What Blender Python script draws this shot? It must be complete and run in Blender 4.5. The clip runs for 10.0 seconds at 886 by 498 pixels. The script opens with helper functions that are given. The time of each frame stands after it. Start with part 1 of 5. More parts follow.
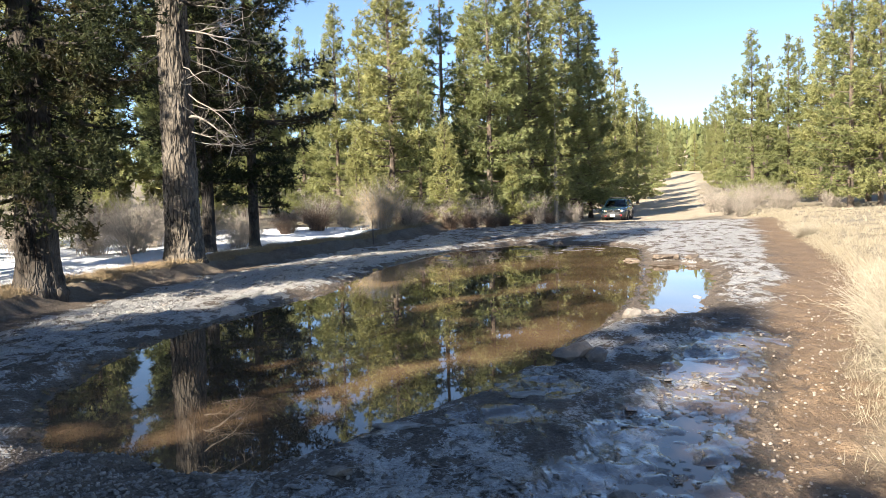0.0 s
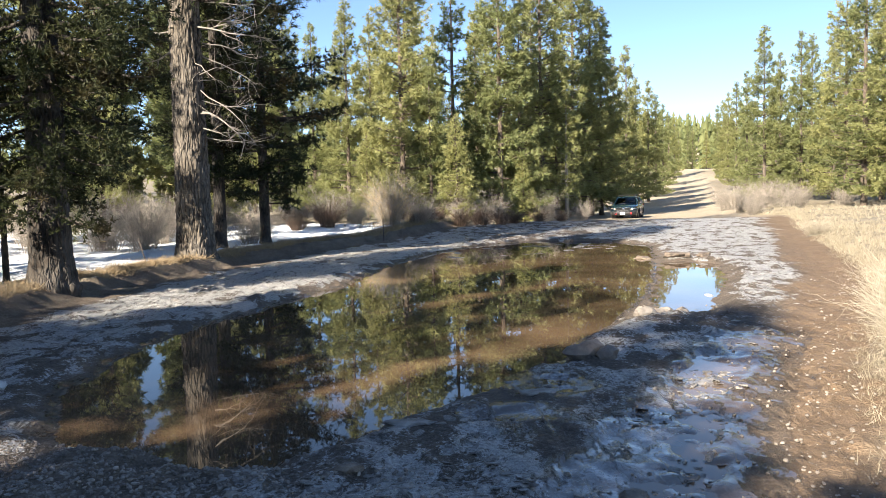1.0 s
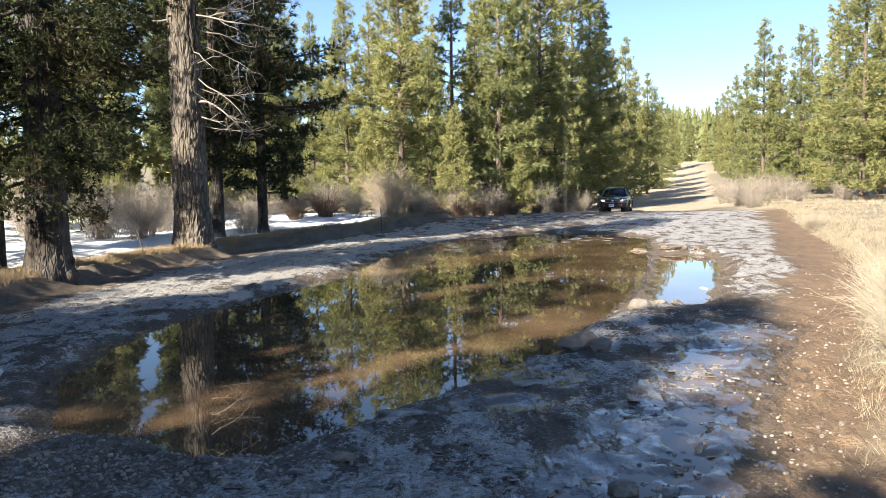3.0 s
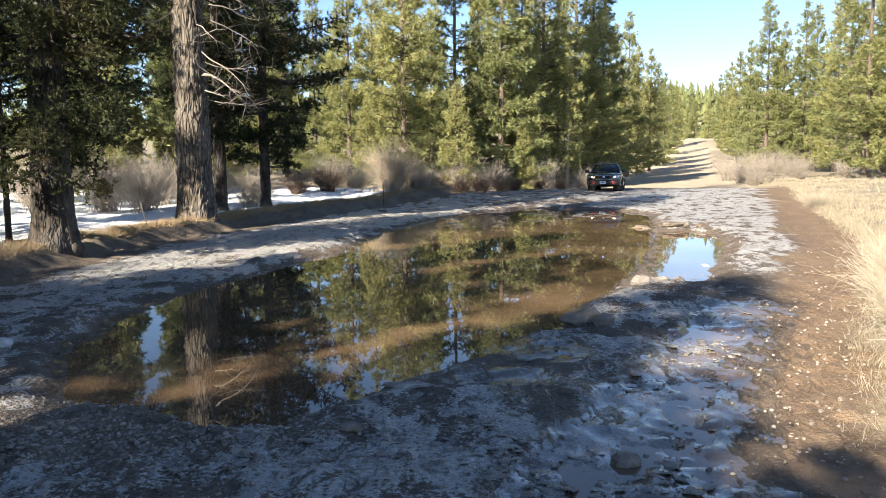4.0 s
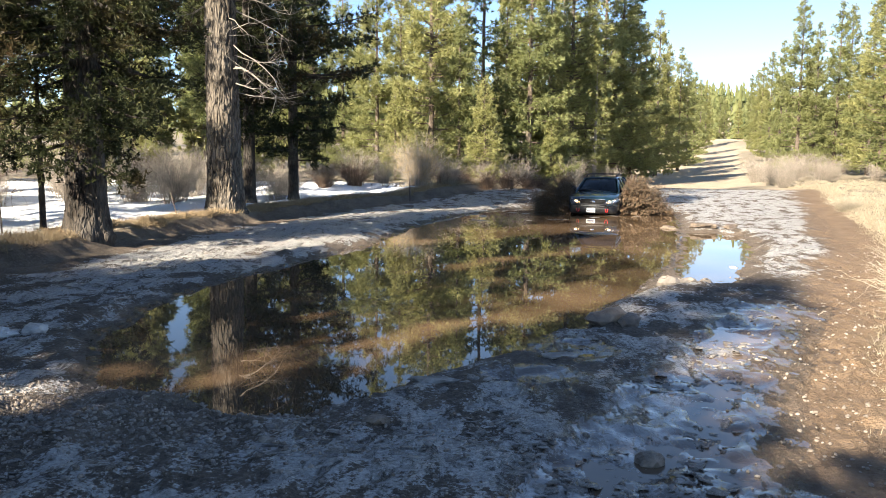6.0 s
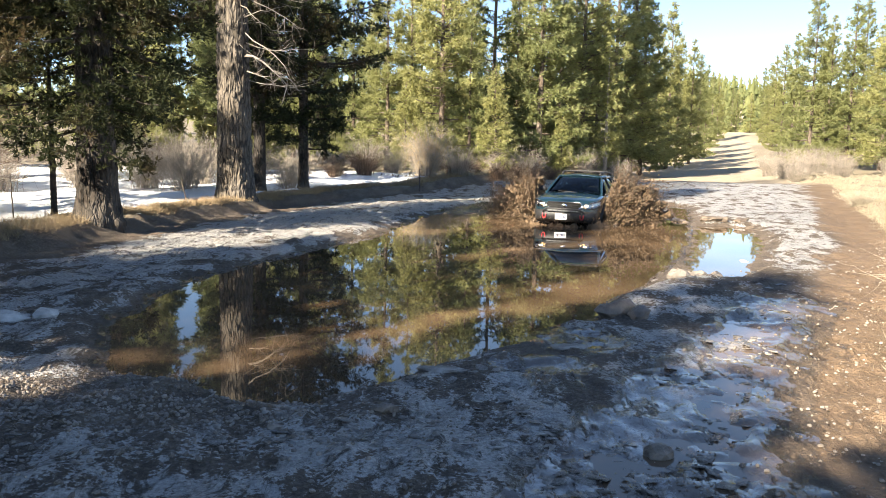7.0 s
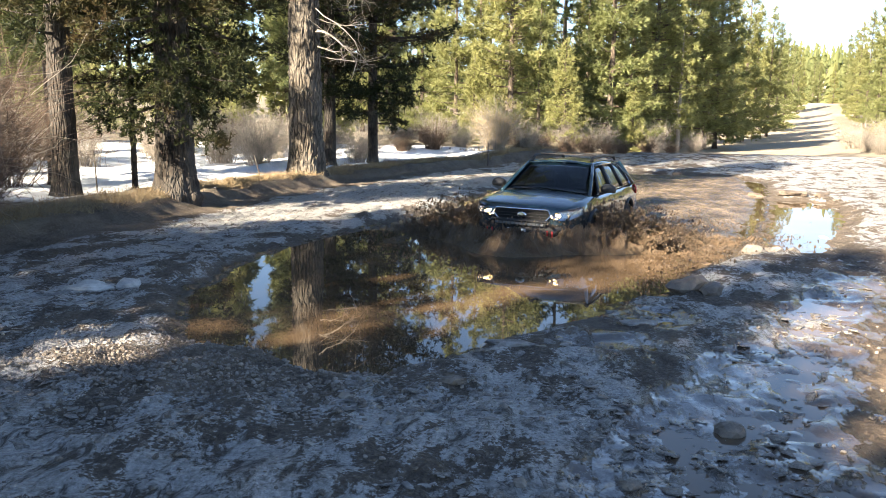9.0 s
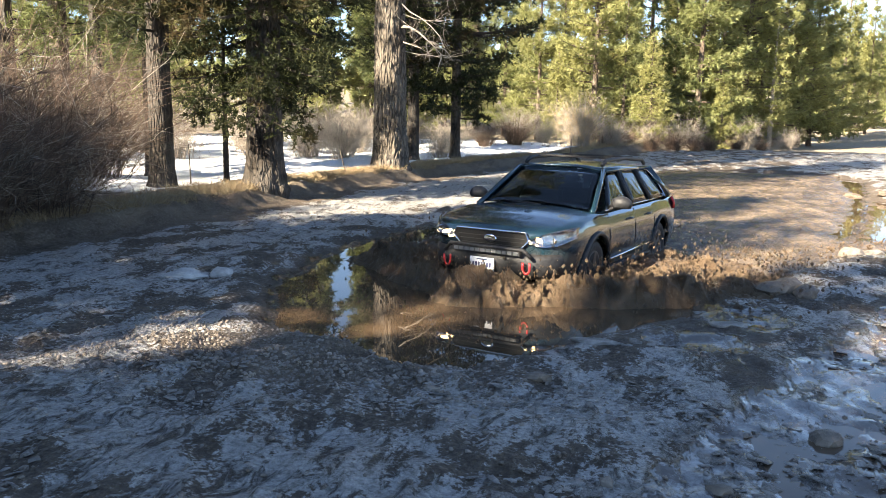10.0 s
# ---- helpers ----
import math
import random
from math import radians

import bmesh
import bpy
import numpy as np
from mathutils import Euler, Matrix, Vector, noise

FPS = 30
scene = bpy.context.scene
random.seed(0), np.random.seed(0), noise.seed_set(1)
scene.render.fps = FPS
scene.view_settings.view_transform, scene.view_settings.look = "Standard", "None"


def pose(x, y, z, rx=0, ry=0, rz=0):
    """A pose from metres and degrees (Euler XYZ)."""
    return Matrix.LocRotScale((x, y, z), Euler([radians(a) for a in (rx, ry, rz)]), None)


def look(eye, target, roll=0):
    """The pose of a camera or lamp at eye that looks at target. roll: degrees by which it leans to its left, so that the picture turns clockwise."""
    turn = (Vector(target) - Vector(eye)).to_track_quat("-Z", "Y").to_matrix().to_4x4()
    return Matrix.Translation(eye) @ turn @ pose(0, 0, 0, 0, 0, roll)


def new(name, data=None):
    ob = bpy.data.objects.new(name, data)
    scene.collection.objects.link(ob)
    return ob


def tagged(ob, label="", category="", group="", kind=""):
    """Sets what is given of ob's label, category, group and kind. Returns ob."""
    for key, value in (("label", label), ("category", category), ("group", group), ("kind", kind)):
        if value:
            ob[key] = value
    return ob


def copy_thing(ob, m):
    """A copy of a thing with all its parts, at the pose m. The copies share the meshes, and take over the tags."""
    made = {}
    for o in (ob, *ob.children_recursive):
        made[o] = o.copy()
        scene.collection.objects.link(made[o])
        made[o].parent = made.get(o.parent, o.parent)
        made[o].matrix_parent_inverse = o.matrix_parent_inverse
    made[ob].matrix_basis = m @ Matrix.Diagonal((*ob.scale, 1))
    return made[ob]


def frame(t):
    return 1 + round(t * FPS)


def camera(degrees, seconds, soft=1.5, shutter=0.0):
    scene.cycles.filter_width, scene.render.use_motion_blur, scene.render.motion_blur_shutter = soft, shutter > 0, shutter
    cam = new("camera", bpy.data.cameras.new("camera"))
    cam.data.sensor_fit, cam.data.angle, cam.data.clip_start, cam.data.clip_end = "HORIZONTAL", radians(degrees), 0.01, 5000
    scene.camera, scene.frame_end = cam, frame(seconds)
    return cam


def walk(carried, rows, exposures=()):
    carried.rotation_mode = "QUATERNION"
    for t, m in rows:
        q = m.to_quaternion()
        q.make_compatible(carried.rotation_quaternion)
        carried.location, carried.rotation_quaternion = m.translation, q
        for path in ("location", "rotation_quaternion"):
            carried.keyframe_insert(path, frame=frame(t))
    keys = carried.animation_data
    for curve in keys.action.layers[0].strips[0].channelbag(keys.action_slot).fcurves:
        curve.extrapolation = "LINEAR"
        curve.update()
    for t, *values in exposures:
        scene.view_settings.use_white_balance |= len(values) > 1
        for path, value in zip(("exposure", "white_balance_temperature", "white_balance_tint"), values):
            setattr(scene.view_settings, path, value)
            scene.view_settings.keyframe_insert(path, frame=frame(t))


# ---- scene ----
cam = camera(57.7, 10.0, soft=0.4)
PATH = [
    (0, (0.001, -0.000, 1.982), (0.001, 9.980, 1.346), -1.48),
    (0.5, (-0.005, -0.001, 1.986), (-0.142, 9.977, 1.335), -1.44),
    (1, (-0.010, -0.000, 1.984), (-0.136, 9.976, 1.313), -1.29),
    (1.5, (-0.001, -0.003, 1.982), (-0.120, 9.973, 1.301), -1.41),
    (2, (-0.005, -0.010, 1.984), (-0.127, 9.966, 1.291), -1.29),
    (2.5, (0.009, -0.022, 1.986), (-0.098, 9.953, 1.286), -1.30),
    (2.7, (0.025, -0.023, 1.989), (-0.079, 9.952, 1.278), -1.10),
    (3.8, (-0.011, -0.091, 2.006), (-0.132, 9.850, 0.926), -0.46),
    (4, (-0.024, -0.105, 2.001), (-0.144, 9.834, 0.907), -0.38),
    (4.5, (-0.030, -0.120, 2.003), (-0.140, 9.819, 0.906), 0.11),
    (5, (-0.035, -0.134, 2.006), (-0.157, 9.803, 0.895), 0.17),
    (5.5, (-0.048, -0.155, 2.004), (-0.266, 9.781, 0.897), 0.23),
    (5.7, (-0.052, -0.164, 2.010), (-0.372, 9.767, 0.886), 0.36),
    (6.8, (-0.061, -0.157, 2.006), (-0.590, 9.757, 0.810), 1.03),
    (7, (-0.066, -0.144, 1.999), (-0.595, 9.762, 0.738), 1.23),
    (7.5, (-0.066, -0.148, 1.996), (-0.597, 9.724, 0.498), 1.82),
    (8, (-0.056, -0.148, 1.995), (-0.663, 9.713, 0.448), 1.64),
    (8.5, (-0.066, -0.159, 1.998), (-1.002, 9.673, 0.428), 1.14),
    (9, (-0.071, -0.170, 2.000), (-1.427, 9.609, 0.408), 0.85),
    (9.5, (-0.099, -0.196, 2.003), (-2.076, 9.473, 0.390), 0.65),
    (10, (-0.128, -0.207, 2.004), (-2.438, 9.379, 0.337), 1.09),
]
walk(cam, [(t, look(eye, target, roll)) for t, eye, target, roll in PATH], exposures=[(0, 1.93, 6650, 10), (6, 2.07, 6950, 10), (10, 2.58, 7300, 10)])

# ---------------------------------------------------------------- light
SUN_AZ, SUN_EL = radians(38), radians(32)      # the way the sunlight travels over the ground, clockwise from +y
world = bpy.data.worlds.new("sky")
scene.world = world
world.use_nodes = True
sky = world.node_tree.nodes.new("ShaderNodeTexSky")
sky.sky_type, sky.sun_disc = "NISHITA", False
sky.sun_elevation, sky.sun_rotation = SUN_EL, SUN_AZ + math.pi
sky.altitude = 1600.0
sky.air_density, sky.dust_density, sky.ozone_density = 0.85, 0.0, 3.0
background = world.node_tree.nodes["Background"]
background.inputs["Strength"].default_value = 0.067
world.node_tree.links.new(sky.outputs["Color"], background.inputs["Color"])
sun = new("sun", bpy.data.lights.new("sun", "SUN"))
sun.data.energy, sun.data.angle, sun.data.color = 5.0, radians(0.6), (1.0, 0.92, 0.79)
sun.matrix_world = look((0, 0, 30), (math.sin(SUN_AZ) * math.cos(SUN_EL), math.cos(SUN_AZ) * math.cos(SUN_EL), 30 - math.sin(SUN_EL)))


# ---------------------------------------------------------------- materials
class Nodes:
    """Short hand for a node material with one Principled surface."""

    def __init__(self, name):
        self.mat = bpy.data.materials.new(name)
        self.mat.use_nodes = True
        self.tree = self.mat.node_tree
        self.bsdf = self.tree.nodes["Principled BSDF"]
        self.coord = self.tree.nodes.new("ShaderNodeTexCoord")

    def link(self, a, b):
        self.tree.links.new(a, b)

    def put(self, socket, value):
        if hasattr(value, "is_linked"):
            self.link(value, socket)
        elif isinstance(value, (tuple, list)) and len(value) == 3 and socket.type == "RGBA":
            socket.default_value = (*value, 1)
        else:
            socket.default_value = value

    def noise(self, scale, detail=4, rough=0.6, stretch=(1, 1, 1), space="Object", distortion=0.0):
        m = self.tree.nodes.new("ShaderNodeMapping")
        m.inputs["Scale"].default_value = stretch
        self.link(self.coord.outputs[space], m.inputs["Vector"])
        n = self.tree.nodes.new("ShaderNodeTexNoise")
        n.inputs["Scale"].default_value, n.inputs["Detail"].default_value = scale, detail
        n.inputs["Roughness"].default_value, n.inputs["Distortion"].default_value = rough, distortion
        self.link(m.outputs["Vector"], n.inputs["Vector"])
        return n.outputs["Fac"]

    def cells(self, scale, feature="DISTANCE_TO_EDGE", stretch=(1, 1, 1), rand=1.0):
        m = self.tree.nodes.new("ShaderNodeMapping")
        m.inputs["Scale"].default_value = stretch
        self.link(self.coord.outputs["Object"], m.inputs["Vector"])
        n = self.tree.nodes.new("ShaderNodeTexVoronoi")
        n.feature = feature
        n.inputs["Scale"].default_value, n.inputs["Randomness"].default_value = scale, rand
        self.link(m.outputs["Vector"], n.inputs["Vector"])
        return n.outputs["Distance"]

    def ramp(self, fac, stops):
        r = self.tree.nodes.new("ShaderNodeValToRGB")
        els = r.color_ramp.elements
        while len(els) < len(stops):
            els.new(0.5)
        for e, (p, c) in zip(els, stops):
            e.position, e.color = p, (*(c if isinstance(c, tuple) else (c, c, c)), 1)
        self.link(fac, r.inputs["Fac"])
        return r.outputs["Color"]

    def mix(self, fac, a, b, mode="MIX"):
        n = self.tree.nodes.new("ShaderNodeMix")
        n.data_type, n.blend_type = "RGBA", mode
        self.put(n.inputs["Factor"], fac), self.put(n.inputs["A"], a), self.put(n.inputs["B"], b)
        return n.outputs["Result"]

    def math(self, op, a, b=0.0, clamp=False):
        n = self.tree.nodes.new("ShaderNodeMath")
        n.operation, n.use_clamp = op, clamp
        self.put(n.inputs[0], a), self.put(n.inputs[1], b)
        return n.outputs["Value"]

    def attribute(self, name):
        n = self.tree.nodes.new("ShaderNodeAttribute")
        n.attribute_name = name
        return n.outputs["Fac"]

    def random(self):
        return self.tree.nodes.new("ShaderNodeObjectInfo").outputs["Random"]

    def island(self):
        return self.tree.nodes.new("ShaderNodeNewGeometry").outputs["Random Per Island"]

    def bump(self, height, strength=0.5, distance=0.02):
        n = self.tree.nodes.new("ShaderNodeBump")
        n.inputs["Strength"].default_value, n.inputs["Distance"].default_value = strength, distance
        self.link(height, n.inputs["Height"])
        self.link(n.outputs["Normal"], self.bsdf.inputs["Normal"])

    def done(self, colour=None, rough=None, metal=None, **more):
        for key, value in (("Base Color", colour), ("Roughness", rough), ("Metallic", metal)):
            if value is not None:
                self.put(self.bsdf.inputs[key], value)
        for key, value in more.items():
            self.put(self.bsdf.inputs[key.replace("_", " ")], value)
        return self.mat


def ground_material():
    n = Nodes("ground_of_mud_ice_grass")
    ice, dirt, grass, snow, wet, sand = (n.attribute(k) for k in ("ice", "dirt", "grass", "snow", "wet", "sand"))
    big, mid, fine = n.noise(0.35, 5), n.noise(2.2, 7, 0.62, (1, 0.6, 1)), n.noise(26, 6, 0.7)
    grit = n.cells(38, "F1")
    mud = n.mix(n.ramp(mid, [(0.3, 0.0), (0.7, 1.0)]), (0.056, 0.042, 0.031), (0.18, 0.137, 0.10))
    mud = n.mix(n.ramp(fine, [(0.45, 0.0), (0.75, 1.0)]), mud, (0.26, 0.205, 0.153))
    crust = n.mix(n.ramp(fine, [(0.35, 0.0), (0.65, 1.0)]), (0.21, 0.20, 0.188), (0.56, 0.543, 0.52))
    patch = n.math("ADD", n.math("MULTIPLY", n.ramp(mid, [(0.40, 0.0), (0.60, 1.0)]), 0.68), n.math("MULTIPLY", n.ramp(fine, [(0.38, 0.0), (0.62, 1.0)]), 0.32))
    cover = n.math("SUBTRACT", n.math("ADD", ice, patch), 0.92)
    cover = n.math("MULTIPLY", cover, 8.0, True)
    cover = n.math("MULTIPLY", cover, n.math("MULTIPLY", ice, 4.0, True))
    cracks = n.ramp(n.noise(6.5, 9, 0.75, (1, 0.4, 1), distortion=1.2), [(0.40, 0.0), (0.47, 1.0)])
    crust = n.mix(cracks, (0.075, 0.06, 0.048), crust)
    colour = n.mix(cover, mud, crust)
    track = n.mix(n.ramp(mid, [(0.3, 0.0), (0.7, 1.0)]), (0.105, 0.066, 0.038), (0.175, 0.117, 0.070))
    track = n.mix(n.ramp(fine, [(0.5, 0.0), (0.8, 1.0)]), track, (0.25, 0.182, 0.122))
    track = n.mix(sand, track, n.mix(n.ramp(mid, [(0.3, 0.0), (0.7, 1.0)]), (0.29, 0.235, 0.165), (0.41, 0.345, 0.255)))
    colour = n.mix(dirt, colour, track)
    straw = n.mix(n.ramp(n.noise(7, 6, 0.7), [(0.3, 0.0), (0.7, 1.0)]), (0.13, 0.10, 0.062), (0.28, 0.235, 0.165))
    straw = n.mix(n.ramp(big, [(0.4, 0.0), (0.6, 1.0)]), straw, (0.20, 0.172, 0.128))
    colour = n.mix(grass, colour, straw)
    drift = n.math("MULTIPLY", n.math("SUBTRACT", n.math("ADD", snow, n.math("MULTIPLY", mid, 0.8)), 0.75), 6.0, True)
    colour = n.mix(drift, colour, (0.80, 0.81, 0.83))
    film = n.math("MULTIPLY", n.math("SUBTRACT", n.math("ADD", wet, n.math("MULTIPLY", n.noise(4.5, 9, 0.74, (1, 0.45, 1)), 2.6)), 1.78), 4.0, True)
    film = n.math("MULTIPLY", film, n.math("MULTIPLY", wet, 3.0, True))
    colour = n.mix(film, colour, n.mix(0.55, colour, (0.05, 0.04, 0.035)))
    rough = n.mix(film, n.mix(cover, (0.78, 0.78, 0.78), (0.42, 0.42, 0.42)), (0.06, 0.06, 0.06))
    height = n.math("ADD", n.math("MULTIPLY", fine, 0.55), n.math("MULTIPLY", n.noise(7, 8, 0.7, (1, 0.6, 1)), 1.2))
    height = n.math("ADD", height, n.math("MULTIPLY", grit, 0.35))
    height = n.math("ADD", height, n.math("MULTIPLY", cracks, 0.45))
    height = n.math("MULTIPLY", height, n.math("SUBTRACT", 1.0, n.math("MULTIPLY", film, 0.972)))
    height = n.math("MULTIPLY", height, n.math("SUBTRACT", 1.0, n.math("MULTIPLY", dirt, 0.6)))
    n.bump(height, 1.0, 0.07)
    return n.done(colour, rough)


def water_material(name, deep, shallow, ripple):
    n = Nodes(name)
    cloud = n.noise(0.5, 3, 0.5)
    n.bump(n.math("ADD", n.noise(1.1, 3, 0.5, (1, 0.35, 1)), n.math("MULTIPLY", n.noise(6, 2, 0.5, (1, 0.5, 1)), 0.18)), 0.25, ripple)
    return n.done(n.mix(n.ramp(cloud, [(0.35, 0.0), (0.65, 1.0)]), deep, shallow), 0.015, IOR=1.33, Specular_IOR_Level=0.5)


def bark_material(name, dark, light, scale=1.0):
    n = Nodes(name)
    plates = n.cells(11 * scale, "DISTANCE_TO_EDGE", (1, 1, 0.2))
    grain = n.noise(30 * scale, 6, 0.7, (1, 1, 0.35))
    c = n.mix(n.ramp(plates, [(0.02, 0.0), (0.16, 1.0)]), dark, light)
    c = n.mix(n.ramp(grain, [(0.35, 0.0), (0.7, 1.0)]), n.mix(0.5, c, dark), c)
    c = n.mix(n.ramp(n.noise(1.3, 3), [(0.4, 0.0), (0.62, 1.0)]), c, n.mix(0.3, c, (0.24, 0.21, 0.18)))
    n.bump(n.math("ADD", n.math("MULTIPLY", n.ramp(plates, [(0.0, 0.0), (0.2, 1.0)]), 1.0), n.math("MULTIPLY", grain, 0.4)), 0.9, 0.03)
    return n.done(c, 0.9)


def leaf_material(name, a, b, dry=None):
    n = Nodes(name)
    tone = n.island()
    c = n.mix(tone, a, b)
    c = n.mix(n.math("MULTIPLY", n.random(), 0.45), c, (a[0] * 0.7, a[1] * 0.9, a[2] * 1.1))
    if dry:
        c = n.mix(n.ramp(n.noise(0.6, 3), [(0.5, 0.0), (0.72, 1.0)]), c, dry)
    out = n.done(c, 0.62, Specular_IOR_Level=0.3)
    glow = n.tree.nodes.new("ShaderNodeBsdfTranslucent")
    n.link(c, glow.inputs["Color"])
    both = n.tree.nodes.new("ShaderNodeMixShader")
    both.inputs[0].default_value = 0.42
    n.link(n.bsdf.outputs[0], both.inputs[1]), n.link(glow.outputs[0], both.inputs[2])
    n.link(both.outputs[0], n.tree.nodes["Material Output"].inputs["Surface"])
    return out


def twig_material(name, a, b):
    n = Nodes(name)
    return n.done(n.mix(n.island(), a, b), 0.8)


def rock_material(name, a, b, rough=0.8):
    n = Nodes(name)
    c = n.mix(n.ramp(n.noise(5, 6, 0.65), [(0.35, 0.0), (0.65, 1.0)]), a, b)
    c = n.mix(n.math("MULTIPLY", n.island(), 0.2), c, n.mix(0.5, c, (0.5, 0.46, 0.42)))
    n.bump(n.noise(22, 8, 0.7), 0.7, 0.03)
    return n.done(c, rough)


GROUND = ground_material()
WATER = water_material("muddy_puddle_water", (0.050, 0.034, 0.021), (0.125, 0.083, 0.050), 0.004)
MELTWATER = water_material("brown_meltwater", (0.085, 0.062, 0.043), (0.18, 0.125, 0.082), 0.035)
BARK_BIG = bark_material("furrowed_grey_brown_bark", (0.014, 0.011, 0.008), (0.150, 0.122, 0.092))
# bark darkened below its own tone, with deep shade put into the colour
BARK_SHADED = bark_material("shade_darkened_rough_bark", (0.008, 0.006, 0.004), (0.042, 0.030, 0.021), 1.3)
BARK_PINE = bark_material("brown_pine_bark", (0.05, 0.035, 0.025), (0.22, 0.16, 0.115), 2.0)
BARK_PALE = bark_material("pale_grey_bark", (0.22, 0.19, 0.15), (0.48, 0.43, 0.36), 2.0)
DEADWOOD = twig_material("bleached_deadwood", (0.13, 0.112, 0.095), (0.30, 0.265, 0.225))
NEEDLES = leaf_material("yellow_green_pine_needles", (0.20, 0.205, 0.075), (0.40, 0.385, 0.165))
NEEDLES_DEEP = leaf_material("deep_green_pine_needles", (0.13, 0.145, 0.055), (0.27, 0.275, 0.11))
# needles of the near trees in shade: the shade is painted into the colour
NEEDLES_SHADED = leaf_material("shade_darkened_needles", (0.022, 0.031, 0.014), (0.062, 0.069, 0.027), (0.10, 0.066, 0.032))
TWIG_RED = twig_material("reddish_brown_twigs", (0.04, 0.027, 0.020), (0.20, 0.132, 0.092))
TWIG_GREY = twig_material("grey_brush_twigs", (0.17, 0.142, 0.12), (0.46, 0.40, 0.335))
TWIG_GOLD = twig_material("golden_willow_tips", (0.36, 0.24, 0.10), (0.52, 0.40, 0.20))
STRAW = twig_material("dry_straw_grass", (0.15, 0.122, 0.08), (0.34, 0.295, 0.215))
STRAW_RED = twig_material("rusty_dry_needles", (0.20, 0.135, 0.072), (0.39, 0.295, 0.175))
SAGE = twig_material("bleached_rabbitbrush", (0.24, 0.20, 0.145), (0.46, 0.405, 0.315))
ROCK = rock_material("wet_mud_brown_rock", (0.06, 0.044, 0.031), (0.24, 0.185, 0.135), 0.55)
ROCK_PALE = rock_material("frosted_pale_rock", (0.14, 0.112, 0.09), (0.31, 0.27, 0.225))
ICE = rock_material("grey_ice_crust", (0.30, 0.29, 0.275), (0.58, 0.56, 0.53), 0.4)
CRUST = rock_material("muddy_ice_plates", (0.06, 0.049, 0.041), (0.34, 0.315, 0.285), 0.5)
GRAVEL = rock_material("mixed_gravel", (0.09, 0.071, 0.056), (0.38, 0.325, 0.27), 0.7)
RUSTY = rock_material("rusted_steel_post", (0.05, 0.035, 0.03), (0.12, 0.07, 0.05), 0.7)


# ---------------------------------------------------------------- mesh helpers
rng = np.random.default_rng(7)


def tri_mesh(name, verts, faces):
    """A mesh from arrays of corners and of triangles or quads."""
    verts, faces = np.asarray(verts, np.float32), np.asarray(faces, np.int32)
    k = faces.shape[1]
    me = bpy.data.meshes.new(name)
    me.vertices.add(len(verts)), me.vertices.foreach_set("co", verts.ravel())
    me.loops.add(faces.size), me.loops.foreach_set("vertex_index", faces.ravel())
    me.polygons.add(len(faces)), me.polygons.foreach_set("loop_start", np.arange(len(faces), dtype=np.int32) * k)
    me.update(calc_edges=True)
    return me


def smooth(me):
    me.polygons.foreach_set("use_smooth", np.ones(len(me.polygons), bool))
    return me


def part(name, data, material, parent=None, label=""):
    """Links a bmesh or mesh as one object, under a thing or a part."""
    if isinstance(data, bmesh.types.BMesh):
        bm, data = data, bpy.data.meshes.new(name)
        bm.to_mesh(data), bm.free()
    if material and not data.materials:
        data.materials.append(material)
    ob = new(name, data)
    if parent:
        ob.parent = parent
    return tagged(ob, label)


def unit(v):
    return v / np.maximum(np.linalg.norm(v, axis=-1, keepdims=True), 1e-9)


def tubes(paths, radii, sides=5):
    """Tapered tubes along paths (n, k, 3) with radii (n, k): corners and quads."""
    paths, radii = np.asarray(paths, float), np.asarray(radii, float)
    n, k, _ = paths.shape
    along = unit(np.gradient(paths, axis=1))
    helper = np.where(np.abs(along[..., 2:]) > 0.9, [1.0, 0, 0], [0, 0, 1.0])
    a = unit(np.cross(along, helper))
    b = np.cross(along, a)
    ang = np.arange(sides) * 2 * np.pi / sides
    ring = paths[:, :, None] + radii[:, :, None, None] * (a[:, :, None] * np.cos(ang)[:, None] + b[:, :, None] * np.sin(ang)[:, None])
    idx = np.arange(n * k * sides).reshape(n, k, sides)
    nxt = np.roll(idx, -1, 2)
    quads = np.stack([idx[:, :-1], nxt[:, :-1], nxt[:, 1:], idx[:, 1:]], -1).reshape(-1, 4)
    return ring.reshape(-1, 3), quads


def blades(roots, ways, lengths, widths, bend=0.0):
    """One thin triangle for each root: corners and triangles."""
    side = unit(np.cross(ways, rng.normal(size=ways.shape)))
    w = side * widths[:, None] / 2
    tip = roots + ways * lengths[:, None]
    tip[:, 2] += bend * lengths
    v = np.stack([roots - w, roots + w, tip], 1).reshape(-1, 3)
    return v, np.arange(len(v)).reshape(-1, 3)


# ---------------------------------------------------------------- lie of the land
def smoothstep(a, b, x):
    t = np.clip((x - a) / (b - a), 0, 1)
    return t * t * (3 - 2 * t)


def value_noise(x, y, cell, seed):
    """Smooth noise from -1 to 1 on a square lattice."""
    r = np.random.default_rng(seed).uniform(-1, 1, (257, 257))
    u, v = x / cell, y / cell
    i, j = np.floor(u).astype(int), np.floor(v).astype(int)
    fu, fv = u - i, v - j
    fu, fv = fu * fu * (3 - 2 * fu), fv * fv * (3 - 2 * fv)
    g = lambda a, b: r[a % 257, b % 257]
    return (g(i, j) * (1 - fu) + g(i + 1, j) * fu) * (1 - fv) + (g(i, j + 1) * (1 - fu) + g(i + 1, j + 1) * fu) * fv


def road_x(y):
    return -4.2 + 0.29 * y + 0.00008 * np.maximum(y - 60, 0) ** 2


